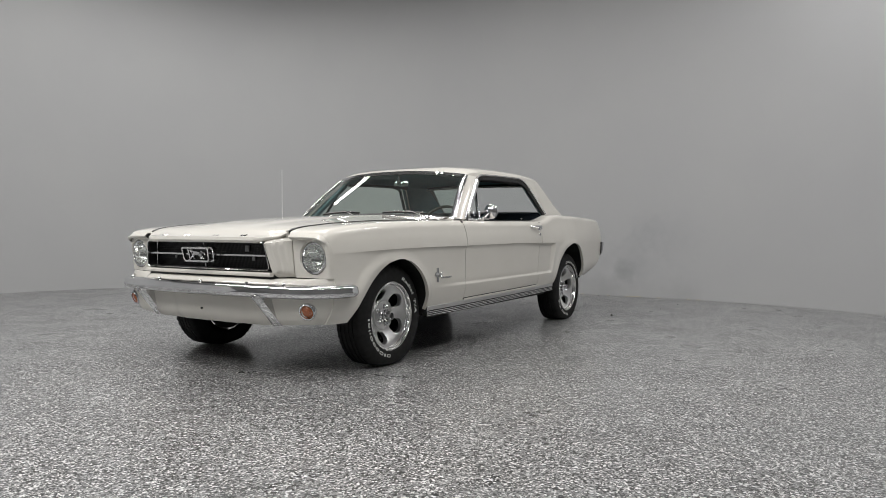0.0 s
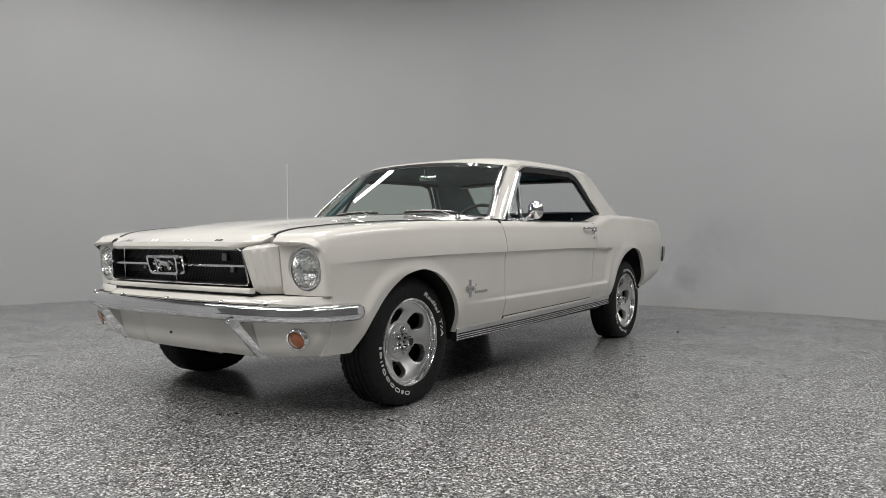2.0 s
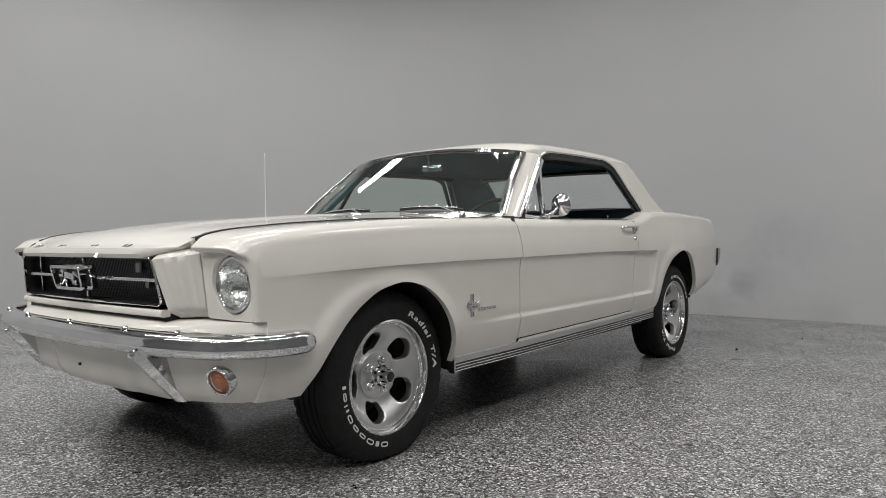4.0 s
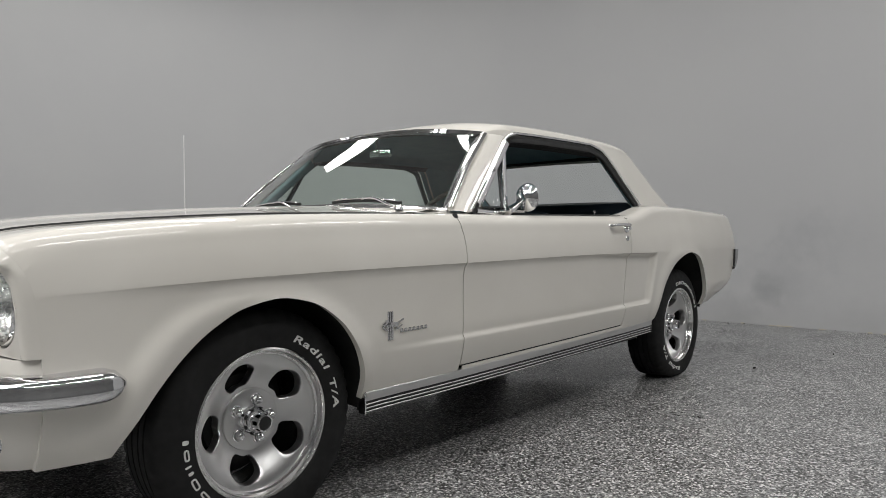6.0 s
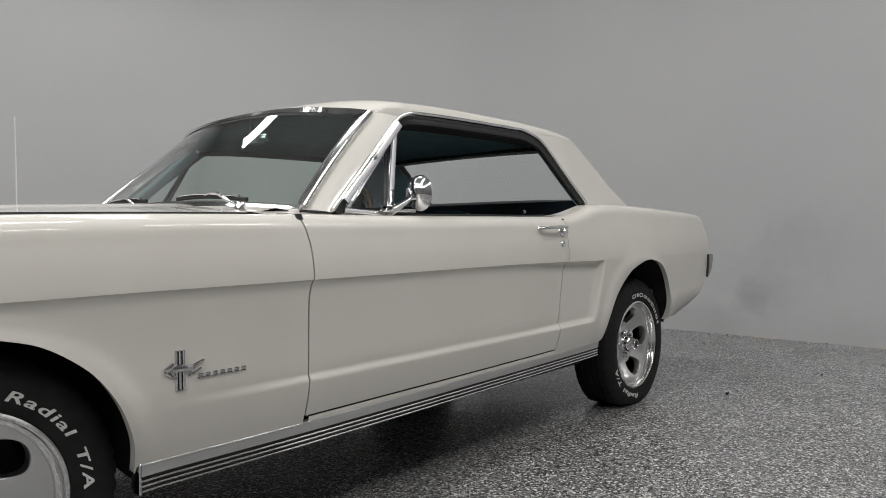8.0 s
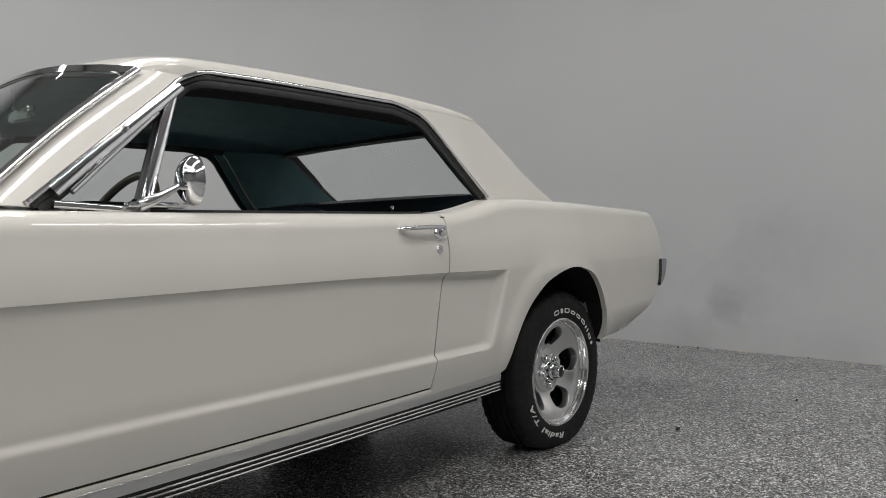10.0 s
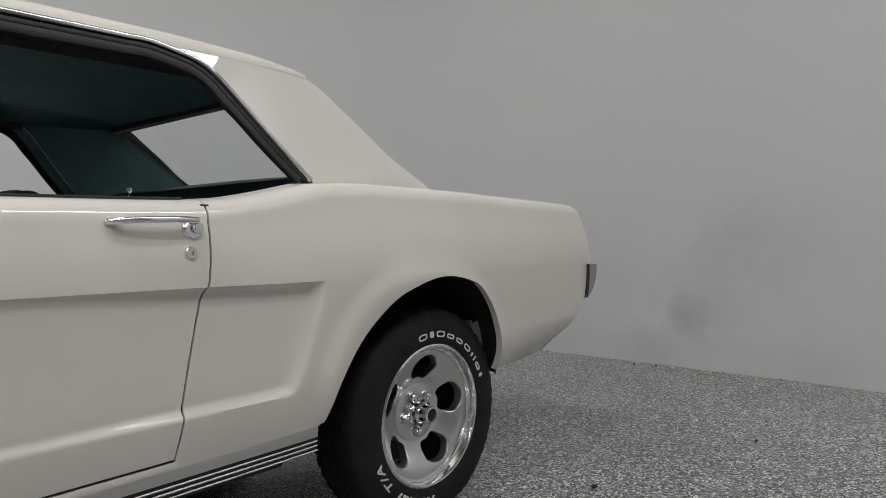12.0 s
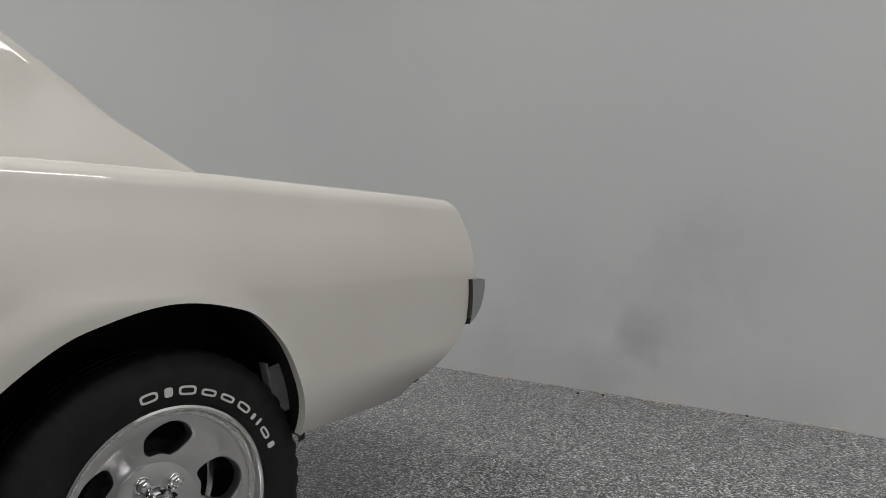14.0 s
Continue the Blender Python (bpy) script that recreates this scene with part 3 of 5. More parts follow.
bm = bmesh.new()
rows = []
for f in np.linspace(-1, 1, 41):
    xs = [hood_front(f * 0.56) + (0.75 - hood_front(f * 0.56)) * t for t in [k / 46 for k in range(47)]]
    row = [hood_at(x, f) for x in xs]
    a = row[0]
    d = 1 - 0.8 * smooth(0.43, 0.56, abs(f) * 0.56)
    row = [a + Vector((0.03, 0, -0.034 * d)), a + Vector((0.004, 0, -0.03 * d)), a + Vector((-0.004 * d, 0, -0.018 * d)), a + Vector((-0.002, 0, -0.006 * d))] + row
    rows.append(row)
rows = [[p + Vector((0, 0.002, -0.025)) for p in rows[0]], [p + Vector((0, -0.002, -0.005)) for p in rows[0]]] + rows + [[p + Vector((0, 0.002, -0.005)) for p in rows[-1]], [p + Vector((0, -0.002, -0.025)) for p in rows[-1]]]
grid(bm, rows)
hood = part("hood", bm, PAINT, car, "", 40)
for y in (-0.33, -0.12, 0.12, 0.33):
    bm = bmesh.new()
    x = hood_front(y) + 0.022
    p = hood_at(x, y / hood_edge(x))
    for q in (-0.016, 0.0, 0.016):
        slab(bm, (0.02 if q else 0.012, 0.008, 0.004), (p.x + (0.004 if q == 0 else 0), y + q, p.z + 0.002), 0.001, 1, pose(0, 0, 0, 0, -28, 0))
    slab(bm, (0.005, 0.034, 0.004), (p.x - 0.006, y, p.z - 0.001), 0.001, 1, pose(0, 0, 0, 0, -28, 0))
    part("hood_badge", bm, CHROME, hood, "small raised chrome badge")

# dark void behind the hood gap and inside the engine bay
bm = bmesh.new()
slab(bm, (1.3, 1.02, 0.2), (0.1, 0, 0.62), 0.01)
part("engine_bay", bm, UNDER, car)

# cowl below the windscreen
def screen_low(u):
    return Vector((0.778 + 0.05 * abs(u) ** 3.5, 0.705 * u, 0.926 - 0.026 * u * u))


def screen_high(u):
    return Vector((1.085 + 0.108 * abs(u) ** 3.5, 0.592 * u, 1.260 - 0.036 * abs(u) ** 2.2))


bm = bmesh.new()
rows = []
for u in np.linspace(-1, 1, 33):
    b = screen_low(u)
    y = u * 0.70
    x0 = 0.755 - 0.02 * abs(u)
    rows.append([Vector((x0, u * 0.635, 0.85)), Vector((x0, u * 0.635, top_z(0.75) + 0.008 + 0.016 * (1 - u * u))), Vector((mix(x0, b.x, 0.5), mix(u * 0.64, b.y, 0.5), 0.905 + 0.018 * (1 - u * u))), Vector((b.x + 0.01, b.y, b.z - 0.012))])
grid(bm, rows)
part("cowl_panel", bm, PAINT, car, "", 50)
for s in (-1, 1):
    bm = bmesh.new()
    rows = []
    for x in np.linspace(0.70, 0.99, 9):
        yb = mix(0.632, 0.70, smooth(0.72, 0.84, x))
        rows.append([Vector((x, s * 0.75, top_z(x) - 0.004)), Vector((x, s * 0.72, top_z(x) + 0.004)), Vector((x, s * yb, top_z(x) + 0.012)), Vector((x, s * (yb - 0.04), top_z(x) + 0.01))])
    grid(bm, rows)
    part("cowl_corner", bm, PAINT, car, "", 60)

# windscreen and its bright moulding
bm = bmesh.new()
rows = []
for v in np.linspace(0, 1, 13):
    row = []
    for u in np.linspace(-1, 1, 33):
        p = screen_low(u).lerp(screen_high(u), v)
        p.x -= 0.014 * math.sin(math.pi * v)
        row.append(p)
    rows.append(row)
grid(bm, rows)
screen = part("windscreen", bm, SCREEN, car, "green-tinted curved glass")
screen.visible_shadow = False
ring = [screen_low(u) for u in np.linspace(-0.97, 0.97, 30)] + [screen_high(u) for u in np.linspace(1, -1, 30)]
around = []
for k, p in enumerate(ring):
    around.append(p)


def loop_sweep(bm, pts, section, center):
    rows = []
    n = len(pts)
    for k in range(n):
        d = (pts[(k + 1) % n] - pts[k - 1]).normalized()
        out = (pts[k] - center)
        out = (out - d * out.dot(d)).normalized()
        nrm = d.cross(out).normalized()
        rows.append([pts[k] + out * a + nrm * b for a, b in section])
    rows.append(rows[0])
    grid(bm, rows, closed=True)


def tidy_loop(low, high, nlow, nside):
    pts = [low(u) for u in np.linspace(-1, 1, nlow)]
    pts += [low(1).lerp(high(1), t) for t in np.linspace(0, 1, nside)[1:-1]]
    pts += [high(u) for u in np.linspace(1, -1, nlow)]
    pts += [high(-1).lerp(low(-1), t) for t in np.linspace(0, 1, nside)[1:-1]]
    for p in pts:
        v = (p.z - 0.92) / 0.33
        p.x -= 0.014 * math.sin(math.pi * min(max(v, 0), 1))
    return pts


loop = tidy_loop(screen_low, screen_high, 31, 12)
bm = bmesh.new()
loop_sweep(bm, loop, [(-0.008, -0.006), (0.009, -0.006), (0.011, 0.0), (0.009, 0.006), (-0.008, 0.006)], Vector((0.95, 0, 1.09)))
part("screen_moulding", bm, TRIM, screen, "bright metal moulding")
bm = bmesh.new()
loop_sweep(bm, loop, [(-0.02, -0.004), (-0.010, -0.005), (-0.010, 0.005), (-0.02, 0.004)], Vector((0.95, 0, 1.09)))
part("screen_seal", bm, SEAL, screen)

for s in (-1, 1):
    bm = bmesh.new()
    line = []
    for t in np.linspace(0.02, 0.985, 16):
        p = screen_low(s).lerp(screen_high(s), t)
        line.append(p + Vector((-0.014 * math.sin(math.pi * t) + 0.004, s * 0.012, 0.004)))
    sweep(bm, line, rounded(0.019, 0.012, 0.004, 2), (-0.6, s * 0.6, 0.5))
    part("pillar_moulding", bm, ALLOY, screen, "bright metal moulding")


# roof
def rail_y(x, z):
    """Half width of the cabin's side."""
    return 0.738 - (z - 0.93) * 0.335 - max(0.0, x - 2.3) * 0.075


ROOF_MID = curve_through(((1.06, 1.256), (1.12, 1.276), (1.25, 1.302), (1.45, 1.320), (1.7, 1.329), (2.0, 1.330), (2.25, 1.314), (2.40, 1.287), (2.48, 1.258)))
ROOF_RAIL = curve_through(((1.1, 1.206), (1.2, 1.222), (1.3, 1.234), (1.42, 1.243), (1.7, 1.250), (2.0, 1.253), (2.2, 1.252), (2.42, 1.245), (2.5, 1.224)))
pillar_rear = curve_through(((0.945, 2.90), (0.968, 2.862), (1.0, 2.805), (1.059, 2.705), (1.12, 2.628), (1.188, 2.535), (1.225, 2.484), (1.238, 2.46), (1.252, 2.43)))
window_rear = curve_through(((0.945, 2.362), (1.00, 2.305), (1.06, 2.250), (1.116, 2.203), (1.16, 2.166), (1.199, 2.13), (1.220, 2.098), (1.234, 2.05), (1.245, 1.95)))


def roof_z(x, f):
    """A gentle crown that rolls over a rounded shoulder down to the rail."""
    zr = ROOF_RAIL(x)
    high, w = ROOF_MID(x) - zr, rail_y(x, zr)
    r = high * 0.55 / 0.648
    inner = w - 0.721 * r
    y = min(abs(f), 1.0) * w
    if y <= inner:
        return zr + high * (0.55 + 0.45 * (1 - (y / inner) ** 4))
    a = math.asin(min(0.946, (y - inner) / r + 0.225))
    return zr + r * (math.cos(a) - 0.326)


bm = bmesh.new()
rows = []
for f in [math.sin(q * math.pi / 2) for q in np.linspace(-1, 1, 91)]:
    x0 = screen_high(f).x - 0.002
    x1 = 2.475 - 0.045 * abs(f) ** 3
    row = []
    for t in np.linspace(0, 1, 40):
        x = mix(x0, x1, t)
        w = rail_y(x, ROOF_RAIL(x)) + 0.001
        front = screen_high(f)
        k = smooth(0.0, 0.2, x - x0)
        row.append(Vector((x, mix(min(abs(front.y), w) * (1 if f > 0 else -1), f * w, smooth(0.0, 0.12, x - x0)), mix(front.z + 0.006 + (x - x0) * 0.32, roof_z(x, f), k))))
    row.insert(0, row[0] + Vector((0.004, 0, -0.012)))
    drop = 1 - smooth(0.8, 0.98, abs(f))
    row.append(row[-1] + Vector((0.004, 0, -0.006)) + Vector((-0.014, 0, -0.014)) * drop)
    rows.append(row)
rows.insert(0, [p + Vector((0, 0.003, -0.014 - 0.024 * smooth(1.44, 1.32, p.x))) for p in rows[0]])
rows.append([p + Vector((0, -0.003, -0.014 - 0.024 * smooth(1.44, 1.32, p.x))) for p in rows[-1]])
grid(bm, rows)
roof = part("roof", bm, PAINT, car, "", 45)

for s in (-1, 1):
    # rear pillar: side face, turned edge and rear face to the back window
    bm = bmesh.new()
    rows = []
    for z in np.linspace(0.944, 1.252, 23):
        xw, xp = window_rear(z) + 0.016, pillar_rear(z)
        row = []
        for t in np.linspace(0, 1, 16):
            x = mix(xw, xp - 0.02, t)
            row.append(Vector((x, s * rail_y(x, z), min(z, ROOF_RAIL(x)))))
        e = row[-1]
        row += [e + Vector((0.012, -s * 0.004, 0)), e + Vector((0.019, -s * 0.014, -0.001)), e + Vector((0.02, -s * 0.03, -0.002)), e + Vector((0.012, -s * 0.11, 0.0))]
        row.insert(0, row[0] + Vector((0.0, -s * 0.05, 0)))
        rows.append(row)
    grid(bm, rows)
    part("rear_pillar", bm, PAINT, car, "", 45)
    # windscreen pillar: wide at the foot, narrow at the roof
    f0, f1 = Vector((0.836, s * 0.708, 0.90)), Vector((1.198, s * 0.597, 1.226))
    r0, r1 = Vector((0.915, s * 0.748, 0.893)), Vector((1.286, s * 0.636, 1.220))
    bm = bmesh.new()
    rows = []
    for t in np.linspace(0, 1, 14):
        a, b = f0.lerp(f1, t) + Vector((-0.014 * math.sin(math.pi * t), 0, 0)), r0.lerp(r1, t)
        out = Vector((-0.45, s * 0.85, 0.25))
        row = [a.lerp(b, q) + out * 0.006 * math.sin(math.pi * q) for q in np.linspace(0, 1, 9)]
        rows.append([row[0] + Vector((0.03, -s * 0.02, -0.01))] + row + [row[-1] + Vector((0.0, -s * 0.03, -0.005))])
    grid(bm, rows)
    part("windscreen_pillar", bm, PAINT, car, "", 50)

# bright drip moulding round the side window line, and the black seal inside it
def rail_line(s, inset=0.0, out=0.0):
    pts = []
    for t in np.linspace(0, 1, 12):
        p = Vector((0.908, s * 0.752, 0.898)).lerp(Vector((1.276, s * 0.642, 1.206)), t)
        pts.append(p + Vector((inset * 0.8, s * out, -inset * 0.45)))
    for x in np.linspace(1.33, 1.99, 14):
        z = ROOF_RAIL(x) - 0.008 - inset * (1.0 if x > 1.27 else 0.8)
        pts.append(Vector((x, s * (rail_y(x, z) + 0.008 + out), z)))
    for z in (1.229, 1.218, 1.195, 1.15, 1.10, 1.05, 1.0, 0.958):
        zz = z - inset * smooth(1.10, 1.22, z)
        x = window_rear(z) - inset * smooth(1.24, 1.12, z)
        pts.append(Vector((x, s * (rail_y(x, zz) + 0.006 + out), zz)))
    return ease_path(pts, 90)


for s in (-1, 1):
    bm = bmesh.new()
    sweep(bm, rail_line(s, -0.004, 0.004), rounded(0.012, 0.016, 0.004, 2), (0, s, 0.2))
    drip = part("drip_moulding", bm, TRIM, car, "bright metal moulding")
    bm = bmesh.new()
    sweep(bm, rail_line(s, 0.010, -0.002), rounded(0.012, 0.012, 0.003, 2), (0, s, 0.2))
    part("inner_moulding", bm, SEAL, drip)
    bm = bmesh.new()
    sweep(bm, rail_line(s, 0.024, -0.010), rounded(0.026, 0.02, 0.006, 2), (0, s, 0.2))
    part("weather_seal", bm, SEAL, drip)

# the side windows are wound down; only the vents are glazed
for s in (-1, 1):
    # vent window: a bright channel along the pillar, a rear post and an inner frame round the pane
    a, b, c = Vector((0.955, s * 0.744, 0.900)), Vector((1.130, s * 0.748, 0.890)), Vector((1.256, s * 0.646, 1.184))
    bm = bmesh.new()
    for p, q, w in ((a, b, 0.016), (b, c, 0.026), (Vector((0.953, s * 0.752, 0.923)), Vector((1.264, s * 0.661, 1.187)), 0.025)):
        sweep(bm, [p.lerp(q, t) for t in np.linspace(0, 1, 5)], rounded(w, 0.016, 0.005, 3), (0, s, 0.3))
    vent = part("vent_window", bm, CHROME, car, "chrome-framed triangular vent window")
    e, f = Vector((0.992, s * 0.738, 0.926)), Vector((1.203, s * 0.671, 1.118))
    g0, g1 = b + Vector((-0.017, 0, 0.006)), c + Vector((-0.03, -s * 0.004, -0.05))
    bm = bmesh.new()
    sweep(bm, [e.lerp(f, t) for t in np.linspace(0, 1, 5)], rounded(0.013, 0.012, 0.004, 2), (0, s, 0.3))
    part("inner_frame", bm, CHROME, vent)
    bm = bmesh.new()
    gap = Vector((-0.009, -s * 0.002, 0.011))
    sweep(bm, [(e + gap).lerp(f + gap, t) for t in np.linspace(0, 1, 5)], rounded(0.014, 0.008, 0.002, 1), (0, s, 0.3))
    sweep(bm, [g0.lerp(g1, t) for t in np.linspace(0, 1, 5)], rounded(0.013, 0.008, 0.002, 1), (0, s, 0.3))
    part("vent_seal", bm, SEAL, vent)
    bm = bmesh.new()
    grid(bm, [[a, b], [f, f + Vector((0.001, 0, 0))]])
    part("pane", bm, GLASS, vent).visible_shadow = False
    bm = bmesh.new()
    sweep(bm, ease_path([(1.113, s * 0.706, 1.068), (1.104, s * 0.708, 1.055), (1.098, s * 0.706, 1.035)], 10), circle(0.0065), (0, 1, 0))
    lathe(bm, [(0.0, 0.009), (0.006, 0.007), (0.008, 0.0), (0.006, -0.006), (0.0, -0.008)], 16, "y", (1.112, s * 0.713, 1.066))
    part("latch", bm, CHROME, vent)
    # belt moulding and lock knob
    bm = bmesh.new()
    sweep(bm, [Vector((x, s * (sill_in(x) + 0.003), top_z(x) + 0.004)) for x in np.linspace(1.0, 2.0, 20)], rounded(0.012, 0.01, 0.003, 2), (0, 0, 1))
    part("belt_moulding", bm, SEAL, doors[s])
    bm = bmesh.new()
    lathe(bm, [(0.0, 0.026), (0.005, 0.025), (0.006, 0.018), (0.003, 0.012), (0.003, 0.0)], 12, "z", (1.905, s * 0.715, top_z(1.9) + 0.002))
    part("lock_knob", bm, CHROME, doors[s])

# back window, rear header and decks
def back_low(u):
    return Vector((2.855 - 0.03 * abs(u) ** 2, 0.59 * u, 0.968))


def back_high(u):
    return Vector((2.452 - 0.035 * abs(u) ** 2, 0.535 * u, 1.234 - 0.014 * u * u))


bm = bmesh.new()
grid(bm, [[back_low(u).lerp(back_high(u), v) for u in np.linspace(-1, 1, 21)] for v in np.linspace(0, 1, 9)])
back = part("back_window", bm, GLASS, car, "clear curved rear glass")
back.visible_shadow = False
bm = bmesh.new()
loop = [back_low(u) for u in np.linspace(-1, 1, 21)] + [back_low(1).lerp(back_high(1), t) for t in np.linspace(0, 1, 10)[1:-1]] + [back_high(u) for u in np.linspace(1, -1, 21)] + [back_high(-1).lerp(back_low(-1), t) for t in np.linspace(0, 1, 10)[1:-1]]
loop_sweep(bm, loop, [(-0.012, -0.008), (0.012, -0.008), (0.012, 0.008), (-0.012, 0.008)], Vector((2.65, 0, 1.09)))
part("back_moulding", bm, SEAL, back)
bm = bmesh.new()
rows = []
for u in np.linspace(-1, 1, 21):
    h = back_high(u)
    f = u * 0.95
    rows.append([Vector((2.44, 0.61 * u, roof_z(2.43, f) - 0.002)), Vector((h.x + 0.004, h.y, h.z + 0.006)), Vector((h.x - 0.02, h.y, h.z - 0.02))])
grid(bm, rows)
part("rear_header", bm, PAINT, car)
bm = bmesh.new()
rows = []
for f in np.linspace(-1, 1, 31):
    row = []
    for t in np.linspace(0, 1, 18):
        x = mix(2.85, 3.65 + 0.03 * (1 - f * f), t)
        row.append(Vector((x, f * 0.66, top_z(x) + 0.004 + 0.014 * (1 - f * f))))
    row.append(row[-1] + Vector((0.02, 0, -0.02)))
    row.append(row[-1] + Vector((0.0, 0, -0.03)))
    rows.append(row)
grid(bm, rows)
part("trunk_lid", bm, PAINT, car)
bm = bmesh.new()
rows = []
for f in np.linspace(-1, 1, 21):
    rows.append([Vector((tail_x(z) - 0.012 - 0.03 * (1 - abs(f)) * 0, f * (side_y(tail_x(z) - 0.01, z) - 0.012), z)) for z in np.linspace(0.38, 0.92, 16)])
grid(bm, rows)
part("tail_panel", bm, PAINT, car)

# ---- front end: grille, valance, bumper ----
GR_LO, GR_HI = 0.612, 0.757


def grille_half(z):
    return mix(0.500, 0.477, (z - GR_LO) / (GR_HI - GR_LO))


def grille_x(y, z):
    return -0.696 - 0.12 * (z - 0.68) + 0.014 * (abs(y) / 0.5) ** 2


def dark_mesh_material():
    """Fine dark mesh of the grille: small holes in a grid, as relief and tone."""
    m = material("grille_mesh", (0.015, 0.015, 0.015), 0.45, 0.4)
    c = node(m, "ShaderNodeTexCoord")
    v = node(m, "ShaderNodeTexVoronoi", Scale=95.0, Randomness=0.0)
    join(m, c.outputs["Object"], v.inputs["Vector"])
    join(m, ramp(m, v.outputs["Distance"], ((0.3, (0.002, 0.002, 0.002)), (0.6, (0.014, 0.014, 0.014)))), shader(m).inputs["Base Color"])
    bump(m, v.outputs["Distance"], 0.8, 0.004)
    return m


bm = bmesh.new()
grid(bm, [[Vector((grille_x(y, z) + 0.07, y, z)) for y in np.linspace(-0.53, 0.53, 41)] for z in np.linspace(0.58, 0.775, 5)])
grille = part("grille", bm, dark_mesh_material(), car, "recessed black mesh grille with a chrome bar")
bm = bmesh.new()
outline = []
hw0, hw1 = grille_half(GR_LO), grille_half(GR_HI)
corners = [(hw0, GR_LO), (-hw0, GR_LO), (-hw1, GR_HI), (hw1, GR_HI)]
for k, c in enumerate(corners):
    c, before, after = Vector(c), Vector(corners[k - 1]), Vector(corners[(k + 1) % 4])
    p0, p1 = c + (before - c).normalized() * 0.022, c + (after - c).normalized() * 0.022
    outline += [p0.lerp(c, q).lerp(c.lerp(p1, q), q) for q in np.linspace(0, 1, 5)]
    p2 = after + (c - after).normalized() * 0.022
    outline += [p1.lerp(p2, q) for q in np.linspace(0, 1, 22 if k % 2 == 0 else 6)[1:-1]]
loop = [Vector((grille_x(y, z), y, z)) for y, z in outline]
rows = []
for a, b in ((0.0, -0.003), (-0.002, 0.0), (0.0, 0.003), (0.008, 0.003), (0.072, 0.003)):
    row = []
    for p in loop:
        d = Vector((0, -p.y, (0.68 - p.z) * 4)).normalized()
        row.append(p + Vector((a, 0, 0)) + d * b)
    rows.append(row)
grid(bm, rows[:4], closed=True)
part("grille_trim", bm, CHROME, grille, "thin chrome surround")
bm = bmesh.new()
grid(bm, rows[3:], closed=True)
part("grille_wall", bm, BLACK, grille)
for s in (-1, 1):
    bm = bmesh.new()
    sweep(bm, [Vector((grille_x(y, 0.69) + 0.022, y, 0.688)) for y in np.linspace(s * 0.11, s * 0.489, 12)], rounded(0.014, 0.012, 0.004, 2))
    part("grille_bar", bm, CHROME, grille)
for z0, z1 in ((0.735, 0.768), (0.60, 0.64)):
    bm = bmesh.new()
    sweep(bm, [Vector((grille_x(0, z) + 0.03, 0, z)) for z in np.linspace(z0, z1, 4)], rounded(0.009, 0.012, 0.003, 2), (1, 0, 0))
    part("grille_upright", bm, CHROME, grille)
bm = bmesh.new()
gx = -0.724
for name, depth, wide in (("emblem_surround", 0.0, 1.0), ("emblem_backing", 0.036, 0.97)):
    corral = []
    for a, b in rounded(0.205 * wide, 0.072 * wide, 0.013, 4):
        corral.append(Vector((gx + depth - 0.22 * b, a * (1.0 + 1.1 * b), 0.689 + b)))
    loop_sweep(bm, corral, [(-0.0055, -0.009), (0.0055, -0.009), (0.0055, 0.009), (-0.0055, 0.009)], Vector((gx + depth, 0, 0.689)))
    part(name, bm, CHROME, grille)
    bm = bmesh.new()
for y, z, w, h, a in ((0.0, 0.694, 0.095, 0.024, 6), (0.05, 0.705, 0.045, 0.016, 32), (0.072, 0.712, 0.026, 0.011, -20), (-0.062, 0.70, 0.05, 0.007, 24), (0.045, 0.674, 0.04, 0.007, -50), (0.028, 0.672, 0.036, 0.007, 60), (-0.035, 0.676, 0.042, 0.007, 55), (-0.05, 0.674, 0.044, 0.006, 35)):
    slab(bm, (0.014, w * 0.82, h * 0.85), (gx + 0.004, y * 0.82, 0.69 + (z - 0.69) * 0.85), 0.0025, 2, pose(0, 0, 0, a, 0, 0))
part("emblem", bm, CHROME, grille, "chrome galloping shape")
for y, z, w in ((-0.30, 0.722, 0.03), (-0.34, 0.668, 0.02), (0.30, 0.668, 0.014)):
    bm = bmesh.new()
    slab(bm, (0.01, w, w * 1.1), (grille_x(y, z) + 0.06, y, z), 0.003, 1)
    part("grille_clip", bm, STEEL, grille)

# panel between grille and bumper
bm = bmesh.new()
rows = []
for y in np.linspace(-0.819, 0.819, 43):
    x = nose_x(y, 0.572) if abs(y) > 0.45 else mix(nose_x(0.45, 0.572), -0.688, 1 - (abs(y) / 0.45) ** 2)
    k = smooth(0.55, 0.8, abs(y))
    x += 0.05 * smooth(0.775, 0.83, abs(y)) ** 2
    rows.append([Vector((x + 0.09, y, 0.569)), Vector((x + 0.03, y, 0.569)), Vector((x - 0.006, y, mix(0.565, 0.573, k))), Vector((mix(x - 0.025, x - 0.012, k), y, 0.552)), Vector((mix(x - 0.036, x - 0.012, k), y, 0.535)), Vector((mix(x - 0.02, x, k), y, 0.525))])
grid(bm, rows)
part("stone_deflector", bm, PAINT, car, "", 50)
# Solid black block gives the shadow band in the gap below the grille.
bm = bmesh.new()
slab(bm, (0.05, 1.0, 0.05), (-0.635, 0, 0.578), 0.004)
part("intake_shade", bm, BLACK, car)
bm = bmesh.new()
sweep(bm, [Vector((grille_x(y, 0.592) + 0.006, y, 0.5905)) for y in np.linspace(0.51, -0.51, 31)], rounded(0.03, 0.022, 0.006))
part("grille_lip", bm, PAINT, car)
